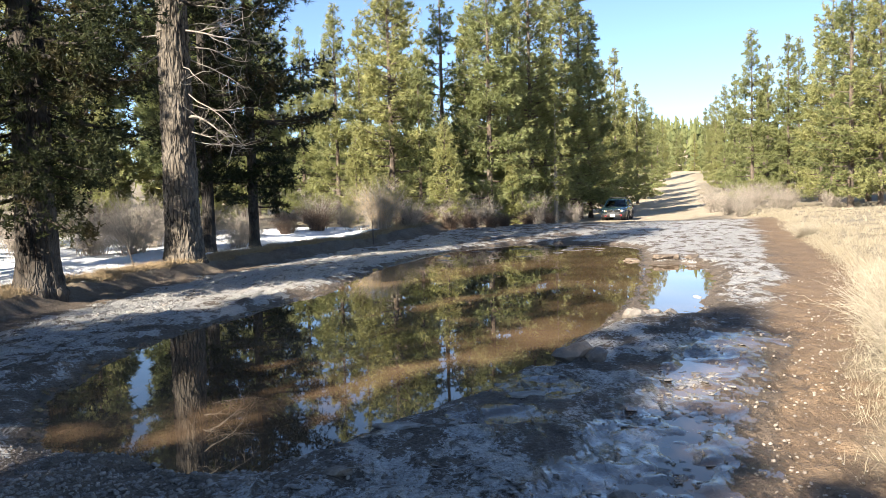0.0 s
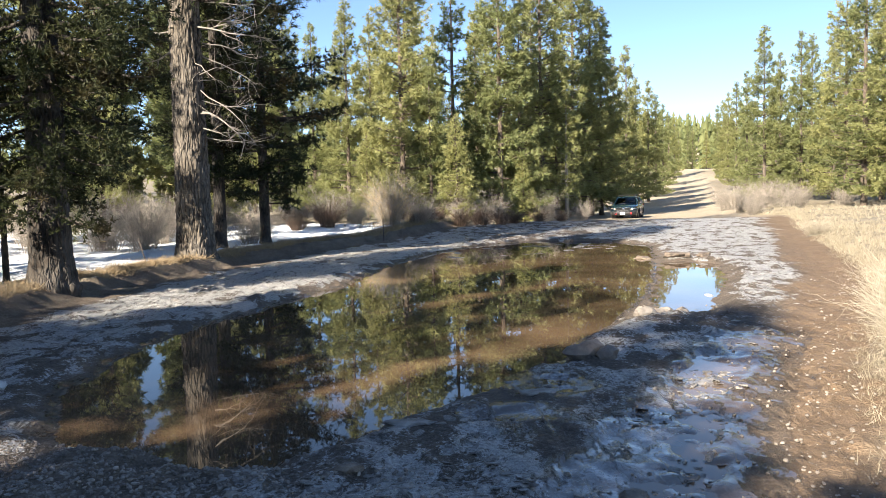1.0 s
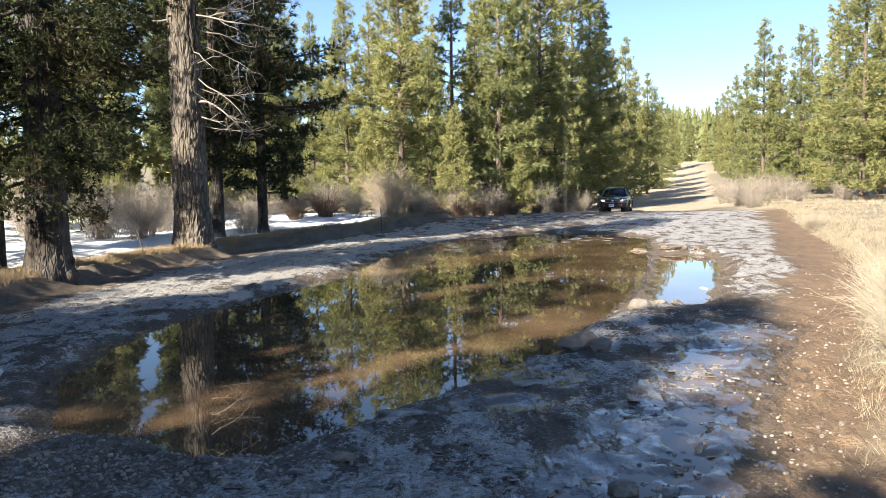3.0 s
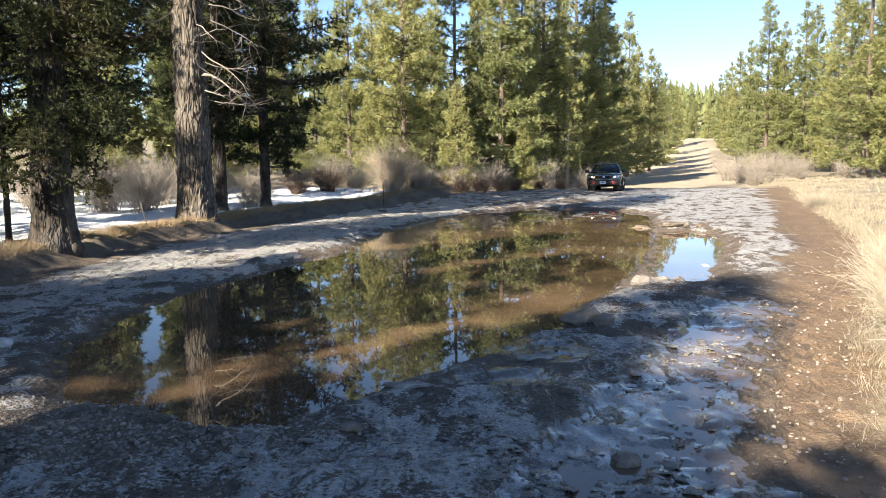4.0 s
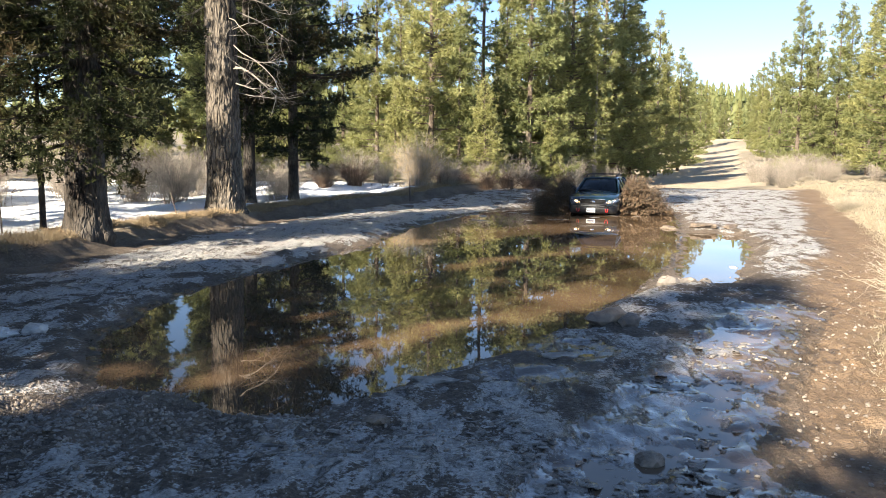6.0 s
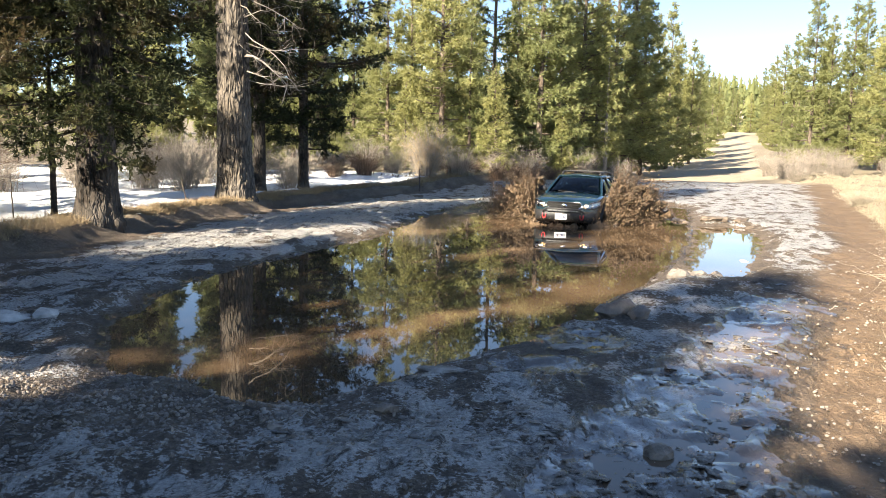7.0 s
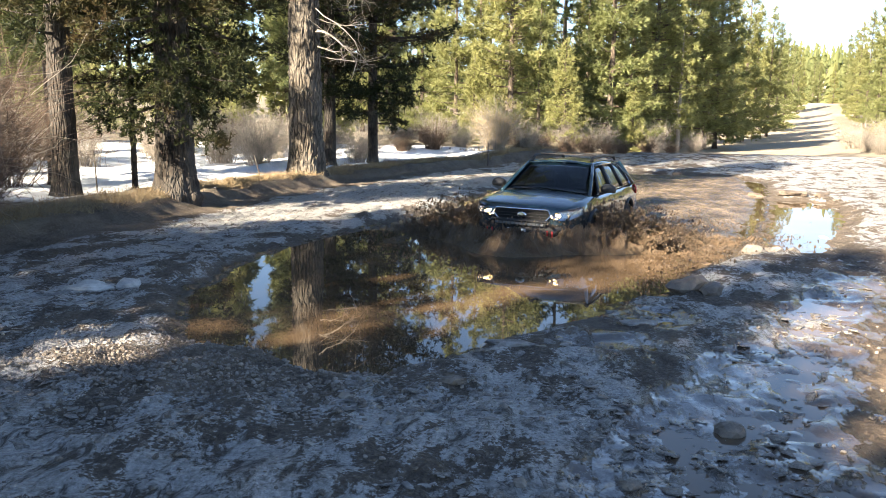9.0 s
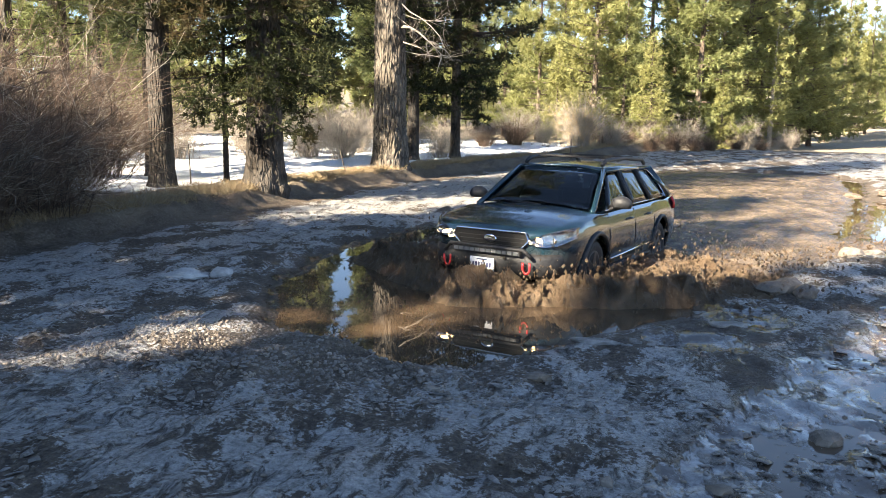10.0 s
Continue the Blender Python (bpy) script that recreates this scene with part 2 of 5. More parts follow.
def puddle_depth(x, y):
    """Metres inside the shore of the main puddle (negative outside)."""
    wob = 0.10 * value_noise(x, y, 0.7, 11) + 0.05 * value_noise(x, y, 0.23, 12)
    left = np.interp(y, [5.9, 6.2, 6.6, 7.9, 9, 11, 12.5, 15, 18, 24.4, 27, 31, 33], [-2.1, -3.0, -3.4, -4.0, -4.2, -4.3, -3.9, -3.3, -2.4, -1.6, -0.8, 1.0, 3.2])
    right = np.interp(y, [5.9, 6.2, 6.6, 7.2, 8, 8.9, 9.5, 10.5, 11.6, 13.8, 15.7, 22.7, 29.5, 31.9, 33], [-1.4, -1.0, -0.8, -0.3, 0.3, 0.8, 1.3, 1.55, 2.2, 3.1, 3.8, 5.6, 7.2, 6.0, 3.6])
    return np.minimum(np.minimum(x - left, right - x), np.minimum(y - 5.8, 33.1 - y)) + wob


def pool_depth(x, y):
    """The same for the small clear pool beside it."""
    left = np.interp(y, [12.7, 13.1, 15.7, 22], [3.45, 3.25, 3.85, 5.6])
    right = np.interp(y, [12.7, 14.7, 17.4, 21.4, 22.1], [4.0, 4.85, 5.95, 7.05, 6.4])
    return np.minimum(np.minimum(x - left, right - x), np.minimum(y - 12.6, 22.2 - y)) + 0.07 * value_noise(x, y, 0.5, 13)


def strip_depth(x, y):
    """The same for the film of meltwater along the dry wheel track and two small hollows beside the puddle."""
    wob = 0.16 * value_noise(x, y, 0.6, 14) + 0.10 * value_noise(x, y * 0.6, 0.22, 15)
    half = np.interp(y, [2, 4.5, 6.5, 9.5], [0.95, 0.80, 0.55, 0.35])
    strip = np.minimum(half - np.abs(x - verge_x(y) + 1.6), np.minimum(y - 1.6, 9.9 - y))
    hollow = np.maximum(0.36 - np.hypot((x - 0.33) * 0.75, y - 6.75), 0.33 - np.hypot((x - 0.85) * 0.9, (y - 7.9) * 0.7))
    return np.maximum(strip, hollow) + wob


STRIP_LEVEL = 0.052


def berm_x(y):
    return np.interp(y, [-10, 5, 9.5, 13.7, 16.7, 20.2, 24.9, 31.4, 35.5, 39.7, 49, 54, 70, 400], [-9.2, -8.8, -8.2, -7.45, -7.4, -6.9, -5.9, -4.1, -2.5, -0.8, 4.0, 8.0, 12.0, 102])


def verge_x(y):
    return np.interp(y, [-10, 5, 6.8, 9.1, 12.3, 17.8, 26.7, 45, 70, 110, 145, 400], [0.8, 2.75, 3.5, 4.6, 6.3, 8.9, 12.2, 18.6, 23.0, 34.5, 46, 140])


def land(x, y):
    x, y = np.asarray(x, float), np.asarray(y, float)
    d, p = puddle_depth(x, y), pool_depth(x, y)
    base = 0.06 + 0.05 * value_noise(x, y, 3.0, 21) + 0.024 * value_noise(x - 0.3 * y, y * 0.35, 0.45, 22)
    base += 0.22 * smoothstep(34, 41, y) * (1 - smoothstep(45, 54, y))
    far = np.maximum(y - 56, 0)
    base += np.minimum(0.00062 * far**2, 4.7 + 0.01 * far)
    # shores: a low lip round the water, then the basin
    lip = smoothstep(0, 0.5, -d) * smoothstep(0, 0.45, -p)
    out = np.where((d > 0) | (p > 0), 0, 0.012 + (np.maximum(base, 0.03) + 0.03) * lip)
    out = np.where(d > 0, -0.25 * smoothstep(0, 1.3, d) - 0.006, out)
    out = np.where(p > 0, -0.10 * smoothstep(0, 0.6, p) - 0.005, out)
    # berm and meadow on one side, grassy verge on the other
    b = berm_x(y) - x + 0.18 * value_noise(x, y, 0.8, 29)
    out += 0.30 * smoothstep(-0.1, 0.4, b) - 0.08 * smoothstep(1.2, 2.4, b) + 0.10 * smoothstep(0, 1.5, b) * value_noise(x, y, 1.1, 23)
    out += 0.9 * smoothstep(50, 64, y) * smoothstep(-0.5, 4, b)
    v = x - verge_x(y)
    out += (0.20 + 0.03 * np.clip(v, 0, 30)) * smoothstep(-0.1, 1.2, v) + 0.09 * smoothstep(0, 1.5, v) * value_noise(x, y, 1.3, 24)
    # the wheel track on the dry side
    t = x - (verge_x(y) - 0.75)
    out -= 0.05 * np.exp(-((t / 0.35) ** 2)) * (y < 40)
    # crumbled small relief near by
    near = 1 - smoothstep(35, 60, np.hypot(x, y))
    calm = np.where(d > -0.05, 0.15, 1.0) * (1 - 0.8 * np.exp(-(((x - (verge_x(y) - 1.6)) / 0.65) ** 2)) * (y < 10.5) * smoothstep(-0.5, 0.2, value_noise(x, y, 0.8, 28)))
    out += near * calm * (0.024 * value_noise(x, y, 0.19, 25) + 0.040 * np.maximum(value_noise(x + 0.3 * y, y * 0.6, 0.13, 26) - 0.1, 0) + 0.05 * np.maximum(value_noise(x, y * 0.8, 0.42, 27) - 0.45, 0))
    # shallow hollows that hold meltwater, with a rim that keeps it in
    w = strip_depth(x, y)
    bed = STRIP_LEVEL + 0.002 + 0.010 * smoothstep(3.6, 5.5, y) + 0.020 * value_noise(x, y, 0.40, 33) + 0.020 * value_noise(x, y * 0.7, 0.15, 34) + 0.016 * value_noise(x, y * 0.8, 0.075, 35)
    hold = smoothstep(-0.05, 0.22, w)
    out = np.where(w > -0.05, out * (1 - hold) + bed * hold, out)
    out = np.where((w > -0.45) & (w < 0.06) & (d < -0.15), np.maximum(out, STRIP_LEVEL + 0.006 + 0.02 * smoothstep(0.06, -0.2, w)), out)
    hill = np.hypot(x - 90, y - 640)
    out += 42 * np.exp(-((hill / 190) ** 2)) * smoothstep(200, 420, y)
    return out


def graded(stops):
    """Coordinates with the step given for each stretch: (start, end, step)."""
    return np.unique(np.round(np.concatenate([np.arange(a, b, s) for a, b, s in stops]), 4))


def build_ground():
    xs = graded([(-700, -160, 60), (-160, -60, 12), (-60, -24, 2.5), (-24, -10, 0.5), (-10, -6, 0.14), (-6, 7, 0.055), (7, 13, 0.14), (13, 40, 0.9), (40, 130, 7), (130, 760, 45)])
    ys = graded([(-300, -60, 40), (-60, -10, 5), (-10, 2.5, 0.5), (2.5, 13, 0.055), (13, 22, 0.10), (22, 45, 0.25), (45, 80, 0.9), (80, 160, 3), (160, 420, 10), (420, 1000, 30)])
    gx, gy = np.meshgrid(xs, ys)
    gz = land(gx, gy)
    nx, ny = len(xs), len(ys)
    idx = np.arange(nx * ny).reshape(ny, nx)
    quads = np.stack([idx[:-1, :-1], idx[:-1, 1:], idx[1:, 1:], idx[1:, :-1]], -1).reshape(-1, 4)
    me = smooth(tri_mesh("ground", np.stack([gx, gy, gz], -1).reshape(-1, 3), quads))
    x, y = gx.ravel(), gy.ravel()
    d, p = puddle_depth(x, y), pool_depth(x, y)
    b, v = berm_x(y) - x, x - verge_x(y)
    n1, n2 = value_noise(x, y, 1.4, 31), value_noise(x, y, 5, 32)
    dirt = smoothstep(-1.7, -1.1, v + 0.35 * n1) * (y < 70)
    dirt = np.maximum(dirt, smoothstep(43, 52, y + 2 * n1 - 0.4 * (x - road_x(y))))
    dirt = np.maximum(dirt, 0.9 * smoothstep(0.15, 0.6, b + 0.2 * n1))
    grass = np.maximum(smoothstep(0.0, 0.7, v + 0.3 * n1), smoothstep(0.3, 0.8, b + 0.4 * n1))
    snow = smoothstep(1.1, 1.7, b) * (0.95 + 0.4 * n2) * (1 - smoothstep(39, 46, y)) * smoothstep(13, 15, y)
    ice = (1 - dirt) * (0.50 + 0.30 * n2 + 0.24 * n1)
    ice = np.maximum(ice, 0.64 * smoothstep(0.3, 0.7, -d) * smoothstep(0.1, 0.4, -p) * smoothstep(12, 15, y) * (x > road_x(y)) * (1 - dirt))
    ice = np.maximum(ice, (1 - dirt) * (0.32 + 0.38 * n1) * smoothstep(24, 30, y))
    ice = ice * smoothstep(0.0, 0.35, -d) * smoothstep(0.0, 0.2, -p)
    ice += 0.26 * smoothstep(0.3, 1.3, -d) * (x < road_x(y)) * (y > 7) * (y < 30)
    ice *= 1 - smoothstep(-1.0, -0.3, b + 0.3 * n1)
    gravel = np.exp(-(((x + 2.6) / 1.1) ** 2 + ((y - 5.3) / 0.75) ** 2))
    ice *= 1 - 0.9 * np.minimum(gravel * 1.4, 1)
    wet = 0.95 * np.exp(-(((x - (verge_x(y) - 1.45)) / 0.85) ** 2)) * (y < 10.5) + 0.55 * np.exp(-(((x - 0.35) / 0.6) ** 2 + ((y - 6.5) / 0.6) ** 2))
    wet = np.maximum(wet, 0.9 * smoothstep(-0.25, 0.1, strip_depth(x, y)))
    wet += 0.7 * smoothstep(-0.30, -0.02, d) * (d < 0.02)
    sand = smoothstep(40, 52, y + 2 * n1 - 0.4 * (x - road_x(y)))
    for name, values in (("sand", sand), ("ice", ice), ("dirt", dirt * (1 - 0.5 * (wet > 0.4))), ("grass", grass), ("snow", snow), ("wet", np.clip(wet, 0, 1))):
        me.attributes.new(name, "FLOAT", "POINT").data.foreach_set("value", np.clip(values, 0, 1).astype(np.float32))
    return tagged(part("ground", me, GROUND), "frozen muddy dirt road with ice crust, verge and snow", "ground", kind="structure")


GROUND_SHEET = build_ground()


def build_water():
    xs, ys = np.arange(-6, 9.01, 0.5), np.arange(4.5, 35.1, 0.5)
    gx, gy = np.meshgrid(xs, ys)
    idx = np.arange(gx.size).reshape(gx.shape)
    quads = np.stack([idx[:-1, :-1], idx[:-1, 1:], idx[1:, 1:], idx[1:, :-1]], -1).reshape(-1, 4)
    me = smooth(tri_mesh("water", np.stack([gx, gy, 0 * gx], -1).reshape(-1, 3), quads))
    tagged(part("water", me, WATER), "still brown muddy puddle water mirroring the trees", "puddle", kind="structure")


build_water()


def build_meltwater():
    """A thin sheet of water in the hollows beside the wheel track, bounded by the ground round it."""
    xs, ys = np.arange(-1.6, 5.6, 0.06), np.arange(1.3, 10.4, 0.06)
    gx, gy = np.meshgrid(xs, ys)
    idx = np.arange(gx.size).reshape(gx.shape)
    quads = np.stack([idx[:-1, :-1], idx[:-1, 1:], idx[1:, 1:], idx[1:, :-1]], -1).reshape(-1, 4)
    quads = quads[(strip_depth(gx, gy).ravel()[quads] > -0.08).any(1)]
    me = smooth(tri_mesh("meltwater", np.stack([gx, gy, 0 * gx + STRIP_LEVEL], -1).reshape(-1, 3), quads))
    tagged(part("meltwater", me, MELTWATER), "shallow meltwater film on frozen mud mirroring blue sky", "puddle", kind="structure")


build_meltwater()


def height(x, y):
    return float(land(np.array([x]), np.array([y]))[0])


# ---------------------------------------------------------------- trees
def make_crown(seed, tall, base, spread, tufts, blade, width, per=9, top=0.12, droop=0.15, gap=0.0, branches=110, power=0.75, low=0.55):
    """A conifer's foliage: whorled limbs set with bunches of needles. Also gives the limbs as tubes."""
    global rng
    rng = np.random.default_rng(seed)
    h = base + (tall - base) * np.sort(rng.uniform(0, 1, branches)) ** 0.92
    rel = (h - base) / (tall - base)
    reach = spread * (np.minimum(1, (1 - rel) ** power * 1.05) * (low + (1 - low) * smoothstep(0, 0.22, rel)) * rng.uniform(0.62, 1.15, branches) + top * 0.3)
    az = np.arange(branches) * 2.399 + rng.normal(0, 0.35, branches)
    out = np.stack([np.cos(az), np.sin(az)], -1)
    rise = (-droop + 0.75 * rel**1.5) * reach
    k = 5
    s = np.linspace(0, 1, k)
    limb = np.zeros((branches, k, 3))
    limb[..., :2] = out[:, None] * (reach[:, None] * s)[..., None]
    limb[..., 2] = h[:, None] + rise[:, None] * s + (0.22 * reach[:, None]) * s**2.2
    rad = (0.012 + 0.016 * reach)[:, None] * (1 - 0.8 * s)
    # bunches sit along the outer part of every limb and on side shoots
    count = np.maximum((tufts * reach / reach.mean()).astype(int), 2)
    which = np.repeat(np.arange(branches), count)
    m = len(which)
    u = rng.uniform(0.22, 1.0, m) ** 0.8
    centre = np.zeros((m, 3))
    centre[:, :2] = out[which] * (reach[which] * u)[:, None]
    centre[:, 2] = h[which] + rise[which] * u + 0.22 * reach[which] * u**2.2
    across = np.stack([-out[which, 1], out[which, 0]], -1)
    side = rng.normal(0, 1, m) * 0.26 * reach[which] * (1.15 - u)
    centre[:, :2] += across * side[:, None]
    centre += rng.normal(0, 0.09, (m, 3)) * [1, 1, 1.4]
    if gap:
        keep = rng.uniform(size=m) > gap * (0.5 + 0.5 * np.sin(centre[:, 2] * 1.9 + az[which] * 2))
        centre, which, u, across, side = centre[keep], which[keep], u[keep], across[keep], side[keep]
        m = len(which)
    face = np.zeros((m, 3))
    face[:, :2] = out[which] * 0.8 + across * np.sign(side)[:, None] * 0.45
    face[:, 2] = 0.45
    way = unit(np.repeat(unit(face), per, 0) + rng.normal(0, 0.8, (m * per, 3)))
    root = np.repeat(centre, per, 0) + way * 0.02
    v, f = blades(root, way, rng.uniform(0.65, 1.15, m * per) * blade, rng.uniform(0.7, 1.3, m * per) * width, -0.08)
    # each bunch shares its corners at the heart, so that it reads as one island of colour
    v = v.reshape(m, per, 3, 3)
    lv, lf = tubes(limb, rad, 4)
    return v.reshape(-1, 3), f, lv, lf


def make_trunk(tall, r0, seed, sides=14, rings=26, flare=0.35, wobble=0.03, lean=(0, 0)):
    g = np.random.default_rng(seed)
    s = np.linspace(0, 1, rings) ** 1.3
    z = -0.25 + s * (tall + 0.25)
    r = r0 * (1 - s) ** 0.85 + 0.01 + flare * r0 * np.exp(-np.maximum(z, 0) / (r0 * 1.3))
    path = np.stack([lean[0] * z + wobble * np.cumsum(g.normal(0, 0.3, rings)), lean[1] * z + wobble * np.cumsum(g.normal(0, 0.3, rings)), z], -1)
    path[:, :2] -= path[np.argmin(np.abs(z)), :2]
    v, f = tubes(path[None], r[None], sides)
    v = v.reshape(rings, sides, 3)
    v[:, :, :2] += g.normal(0, 0.035 * r0, (rings, sides, 2))
    return v.reshape(-1, 3), f


def make_tree(name, label, seed, tall, r0, base, spread, needles, bark, **more):
    tree = tagged(new(name), label, "tree")
    tree.empty_display_size = 0.3
    tv, tf = make_trunk(tall, r0, seed)
    cv, cf, lv, lf = make_crown(seed, tall, base, spread, **more)
    part("trunk", smooth(tri_mesh("trunk", tv, tf)), bark, tree)
    tagged(part("branchwork", smooth(tri_mesh("branchwork", lv, lf)), bark, tree), kind="stuff")
    part("crown", tri_mesh("crown", cv, cf), needles, tree)
    return tree


def plant(model, x, y, tall, own, turn, group, wide=1.0, label=""):
    """A copy of a model tree, scaled to its height."""
    s = tall / own
    m = Matrix.Translation((x, y, height(x, y) - 0.05)) @ Matrix.Rotation(turn, 4, "Z") @ Matrix.Diagonal((s * wide, s * wide, s, 1))
    ob = copy_thing(model, m)
    ob.name = "pine_tree"
    return tagged(ob, label, group=group)


FULL = dict(tufts=26, blade=0.29, width=0.060, per=9, low=1.0)
pines = [
    make_tree("pine_tree", "dense sunlit yellow-green pine with foliage to the ground", 101, 16, 0.17, 0.15, 2.5, NEEDLES, BARK_PINE, branches=120, **FULL),
    make_tree("pine_tree", "sunlit yellow-green pine with a ragged narrow crown", 102, 16, 0.17, 0.3, 2.3, NEEDLES, BARK_PINE, branches=125, gap=0.3, **FULL),
    make_tree("pine_tree", "tall deep green pine with an open airy crown", 103, 18, 0.20, 0.9, 2.6, NEEDLES_DEEP, BARK_PINE, branches=105, gap=0.4, droop=0.1, **FULL),
    make_tree("pine_tree", "broad bushy green pine in sunlight", 104, 15, 0.17, 0.1, 2.8, NEEDLES, BARK_PINE, branches=120, gap=0.15, power=0.6, **FULL),
]
OWN = [16, 16, 18, 15]
sapling = make_tree("pine_tree", "small fresh green young pine beside the road", 105, 7, 0.09, 0.1, 1.5, NEEDLES, BARK_PINE, branches=85, tufts=11, blade=0.30, width=0.05, per=9, low=1.0)
pale = make_tree("pine_tree", "small pine with a pale bare lower trunk", 106, 9, 0.15, 1.8, 1.3, NEEDLES, BARK_PALE, branches=70, tufts=8, blade=0.30, width=0.05, per=9, gap=0.3)


thin = [
    make_tree("pine_tree", "distant sunlit pine at the edge of the woods", 111, 16, 0.18, 0.2, 2.6, NEEDLES, BARK_PINE, branches=85, tufts=11, blade=0.62, width=0.15, per=6),
    make_tree("pine_tree", "distant green pine at the edge of the woods", 112, 16, 0.18, 0.4, 2.5, NEEDLES_DEEP, BARK_PINE, branches=80, tufts=11, blade=0.62, width=0.15, per=6, gap=0.25),
]


def sight(u, d):
    """Ground place d metres out along the line of sight that is u to the side per metre."""
    return u * d, d


# the stand on the far left bank: (side per metre, distance, height, model)
STAND = [(-0.128, 50, 13.5, 0), (-0.098, 58, 14, 1), (-0.060, 46, 15.5, 3), (-0.055, 56, 17, 0), (-0.026, 45, 9.5, 0), (0.003, 50, 16, 2), (0.032, 54, 13.5, 1),
         (0.060, 49, 17, 0), (0.085, 51, 14, 1), (0.112, 54, 17.5, 3), (0.130, 57, 12, 0), (0.150, 60, 18.5, 3), (0.172, 62, 18, 1), (0.185, 64, 16, 0),
         (0.200, 72, 13.5, 1), (0.216, 77, 15.2, 1), (0.228, 84, 13, 0), (0.243, 88, 13, 1), (0.252, 98, 12.2, 0), (0.261, 108, 11.5, 1), (0.268, 120, 10.8, 2), (0.275, 135, 10, 0),
         (-0.170, 54, 13, 1), (-0.205, 58, 14, 3), (-0.245, 60, 14, 2), (0.045, 62, 16, 3), (0.100, 66, 17, 0), (-0.02, 64, 14, 1), (-0.085, 66, 15, 0), (-0.14, 68, 14, 1)]
for i, (u, d, tall, kind) in enumerate(STAND):
    plant(pines[kind], *sight(u, d), tall, OWN[kind], i * 1.7, "stand on the left bank")
plant(sapling, *sight(0.006, 44), 5.6, 7, 0.4, "stand on the left bank")
plant(sapling, *sight(0.088, 48), 4.2, 7, 1.4, "stand on the left bank")
plant(sapling, *sight(-0.105, 46), 5.0, 7, 2.2, "stand on the left bank")
plant(pale, *sight(0.142, 53), 8.4, 9, 0.4, "stand on the left bank")

# the stand along the dry side of the road
RIGHT = [(0.385, 74, 15.8, 0), (0.405, 82, 14.5, 1), (0.430, 74, 15.2, 1), (0.443, 80, 15.8, 0), (0.364, 92, 13.8, 1), (0.351, 104, 13.6, 0), (0.341, 118, 13, 1), (0.335, 132, 12.2, 0),
         (0.328, 150, 11.5, 1), (0.508, 52, 17.5, 2), (0.485, 62, 16.0, 3), (0.470, 72, 14, 0), (0.545, 50, 14, 3), (0.575, 54, 17, 1), (0.53, 66, 18, 0), (0.62, 52, 16, 0), (0.66, 58, 17, 2), (0.46, 95, 15, 2), (0.50, 88, 17, 1), (0.40, 110, 14, 3), (0.37, 135, 12.5, 2)]
for i, (u, d, tall, kind) in enumerate(RIGHT):
    plant(pines[kind], *sight(u, d), tall, OWN[kind], i * 2.3, "stand on the dry verge")

# trees behind the snowy meadow and behind the brush
BEHIND = [(-17, 33, 16, 1), (-22, 30, 17, 2), (-26, 40, 17, 0), (-20, 46, 15, 1), (-31, 34, 16, 3), (-34, 46, 18, 2), (-28, 24, 15, 0),
          (-22, 20, 14, 1), (-38, 28, 16, 1), (-15, 52, 16, 0), (-24, 56, 18, 2), (-36, 58, 17, 3), (-45, 40, 17, 0), (-33, 17, 15, 2), (-44, 55, 18, 1)]
for i, (x, y, tall, kind) in enumerate(BEHIND):
    plant(pines[kind], x, y, tall, OWN[kind], i * 2.9, "trees behind the meadow")

g = np.random.default_rng(77)
for i in range(64):
    # deep woods behind the meadow and along both sides of the far road
    if i < 34:
        x, y = g.uniform(-75, -12), g.uniform(48, 105)
    elif i < 48:
        y = g.uniform(120, 190)
        x = road_x(y) - g.uniform(9, 40)
    else:
        y = g.uniform(100, 190)
        x = verge_x(y) + g.uniform(4, 40)
    plant(thin[i % 2], x, y, g.uniform(13, 17) if i < 34 else g.uniform(9, 12), 16, i * 1.9, "deep woods")

# unseen pines, added beside and behind the viewer to cast shade on the road
UNSEEN_SHADE = [(-13.5, 1.0, 2), (-7.2, -5.0, 3), (-15.8, -3.2, 2), (-11, -11, 0), (-4.4, -7.8, 3), (-8, -14, 3), (-5.6, -12.0, 0), (-9.0, -8.2, 0), (-3.2, -11.0, 3), (-6.2, -9.4, 0),
         (-7.6, -10.6, 3), (-10.0, -13.6, 0), (-12.8, -9.6, 0), (-13.0, -3.2, 2), (-11.4, -1.0, 2), (-14.9, -7.2, 2), (-17.5, -5.0, 1)]
for i, (x, y, kind) in enumerate(UNSEEN_SHADE):
    # tall enough for the shadow to end at the dry wheel track, or short of the sunlit end of the puddle
    s = np.arange(4, 60, 0.25)
    px, py = x + s * math.sin(SUN_AZ), y + s * math.cos(SUN_AZ)
    reach = s[np.argmax((px > verge_x(py) - 1.5) | ((py > 12.4) & (px > 2.4)))]
    plant(pines[kind], x, y, reach * math.tan(SUN_EL), OWN[kind], i * 1.3, "pines shading the road", 1.45 if kind != 2 else 1.2)
# further unseen pines, their heights set by hand to fill gaps in the shade
for i, (x, y, tall, kind) in enumerate([(-8.6, -3.4, 10.4, 0), (-10.0, -6.2, 12.0, 0), (-5.4, -5.2, 8.2, 0), (-9.2, -4.8, 10.6, 0), (-4.6, -4.0, 6.6, 3), (-6.4, -2.6, 7.8, 3), (-17.4, 0.6, 10.5, 3), (-15.6, 1.4, 8.6, 3), (-20.0, 1.5, 10, 0)]):
    plant(pines[kind], x, y, tall, OWN[kind], i * 1.9, "pines shading the road", 1.3)


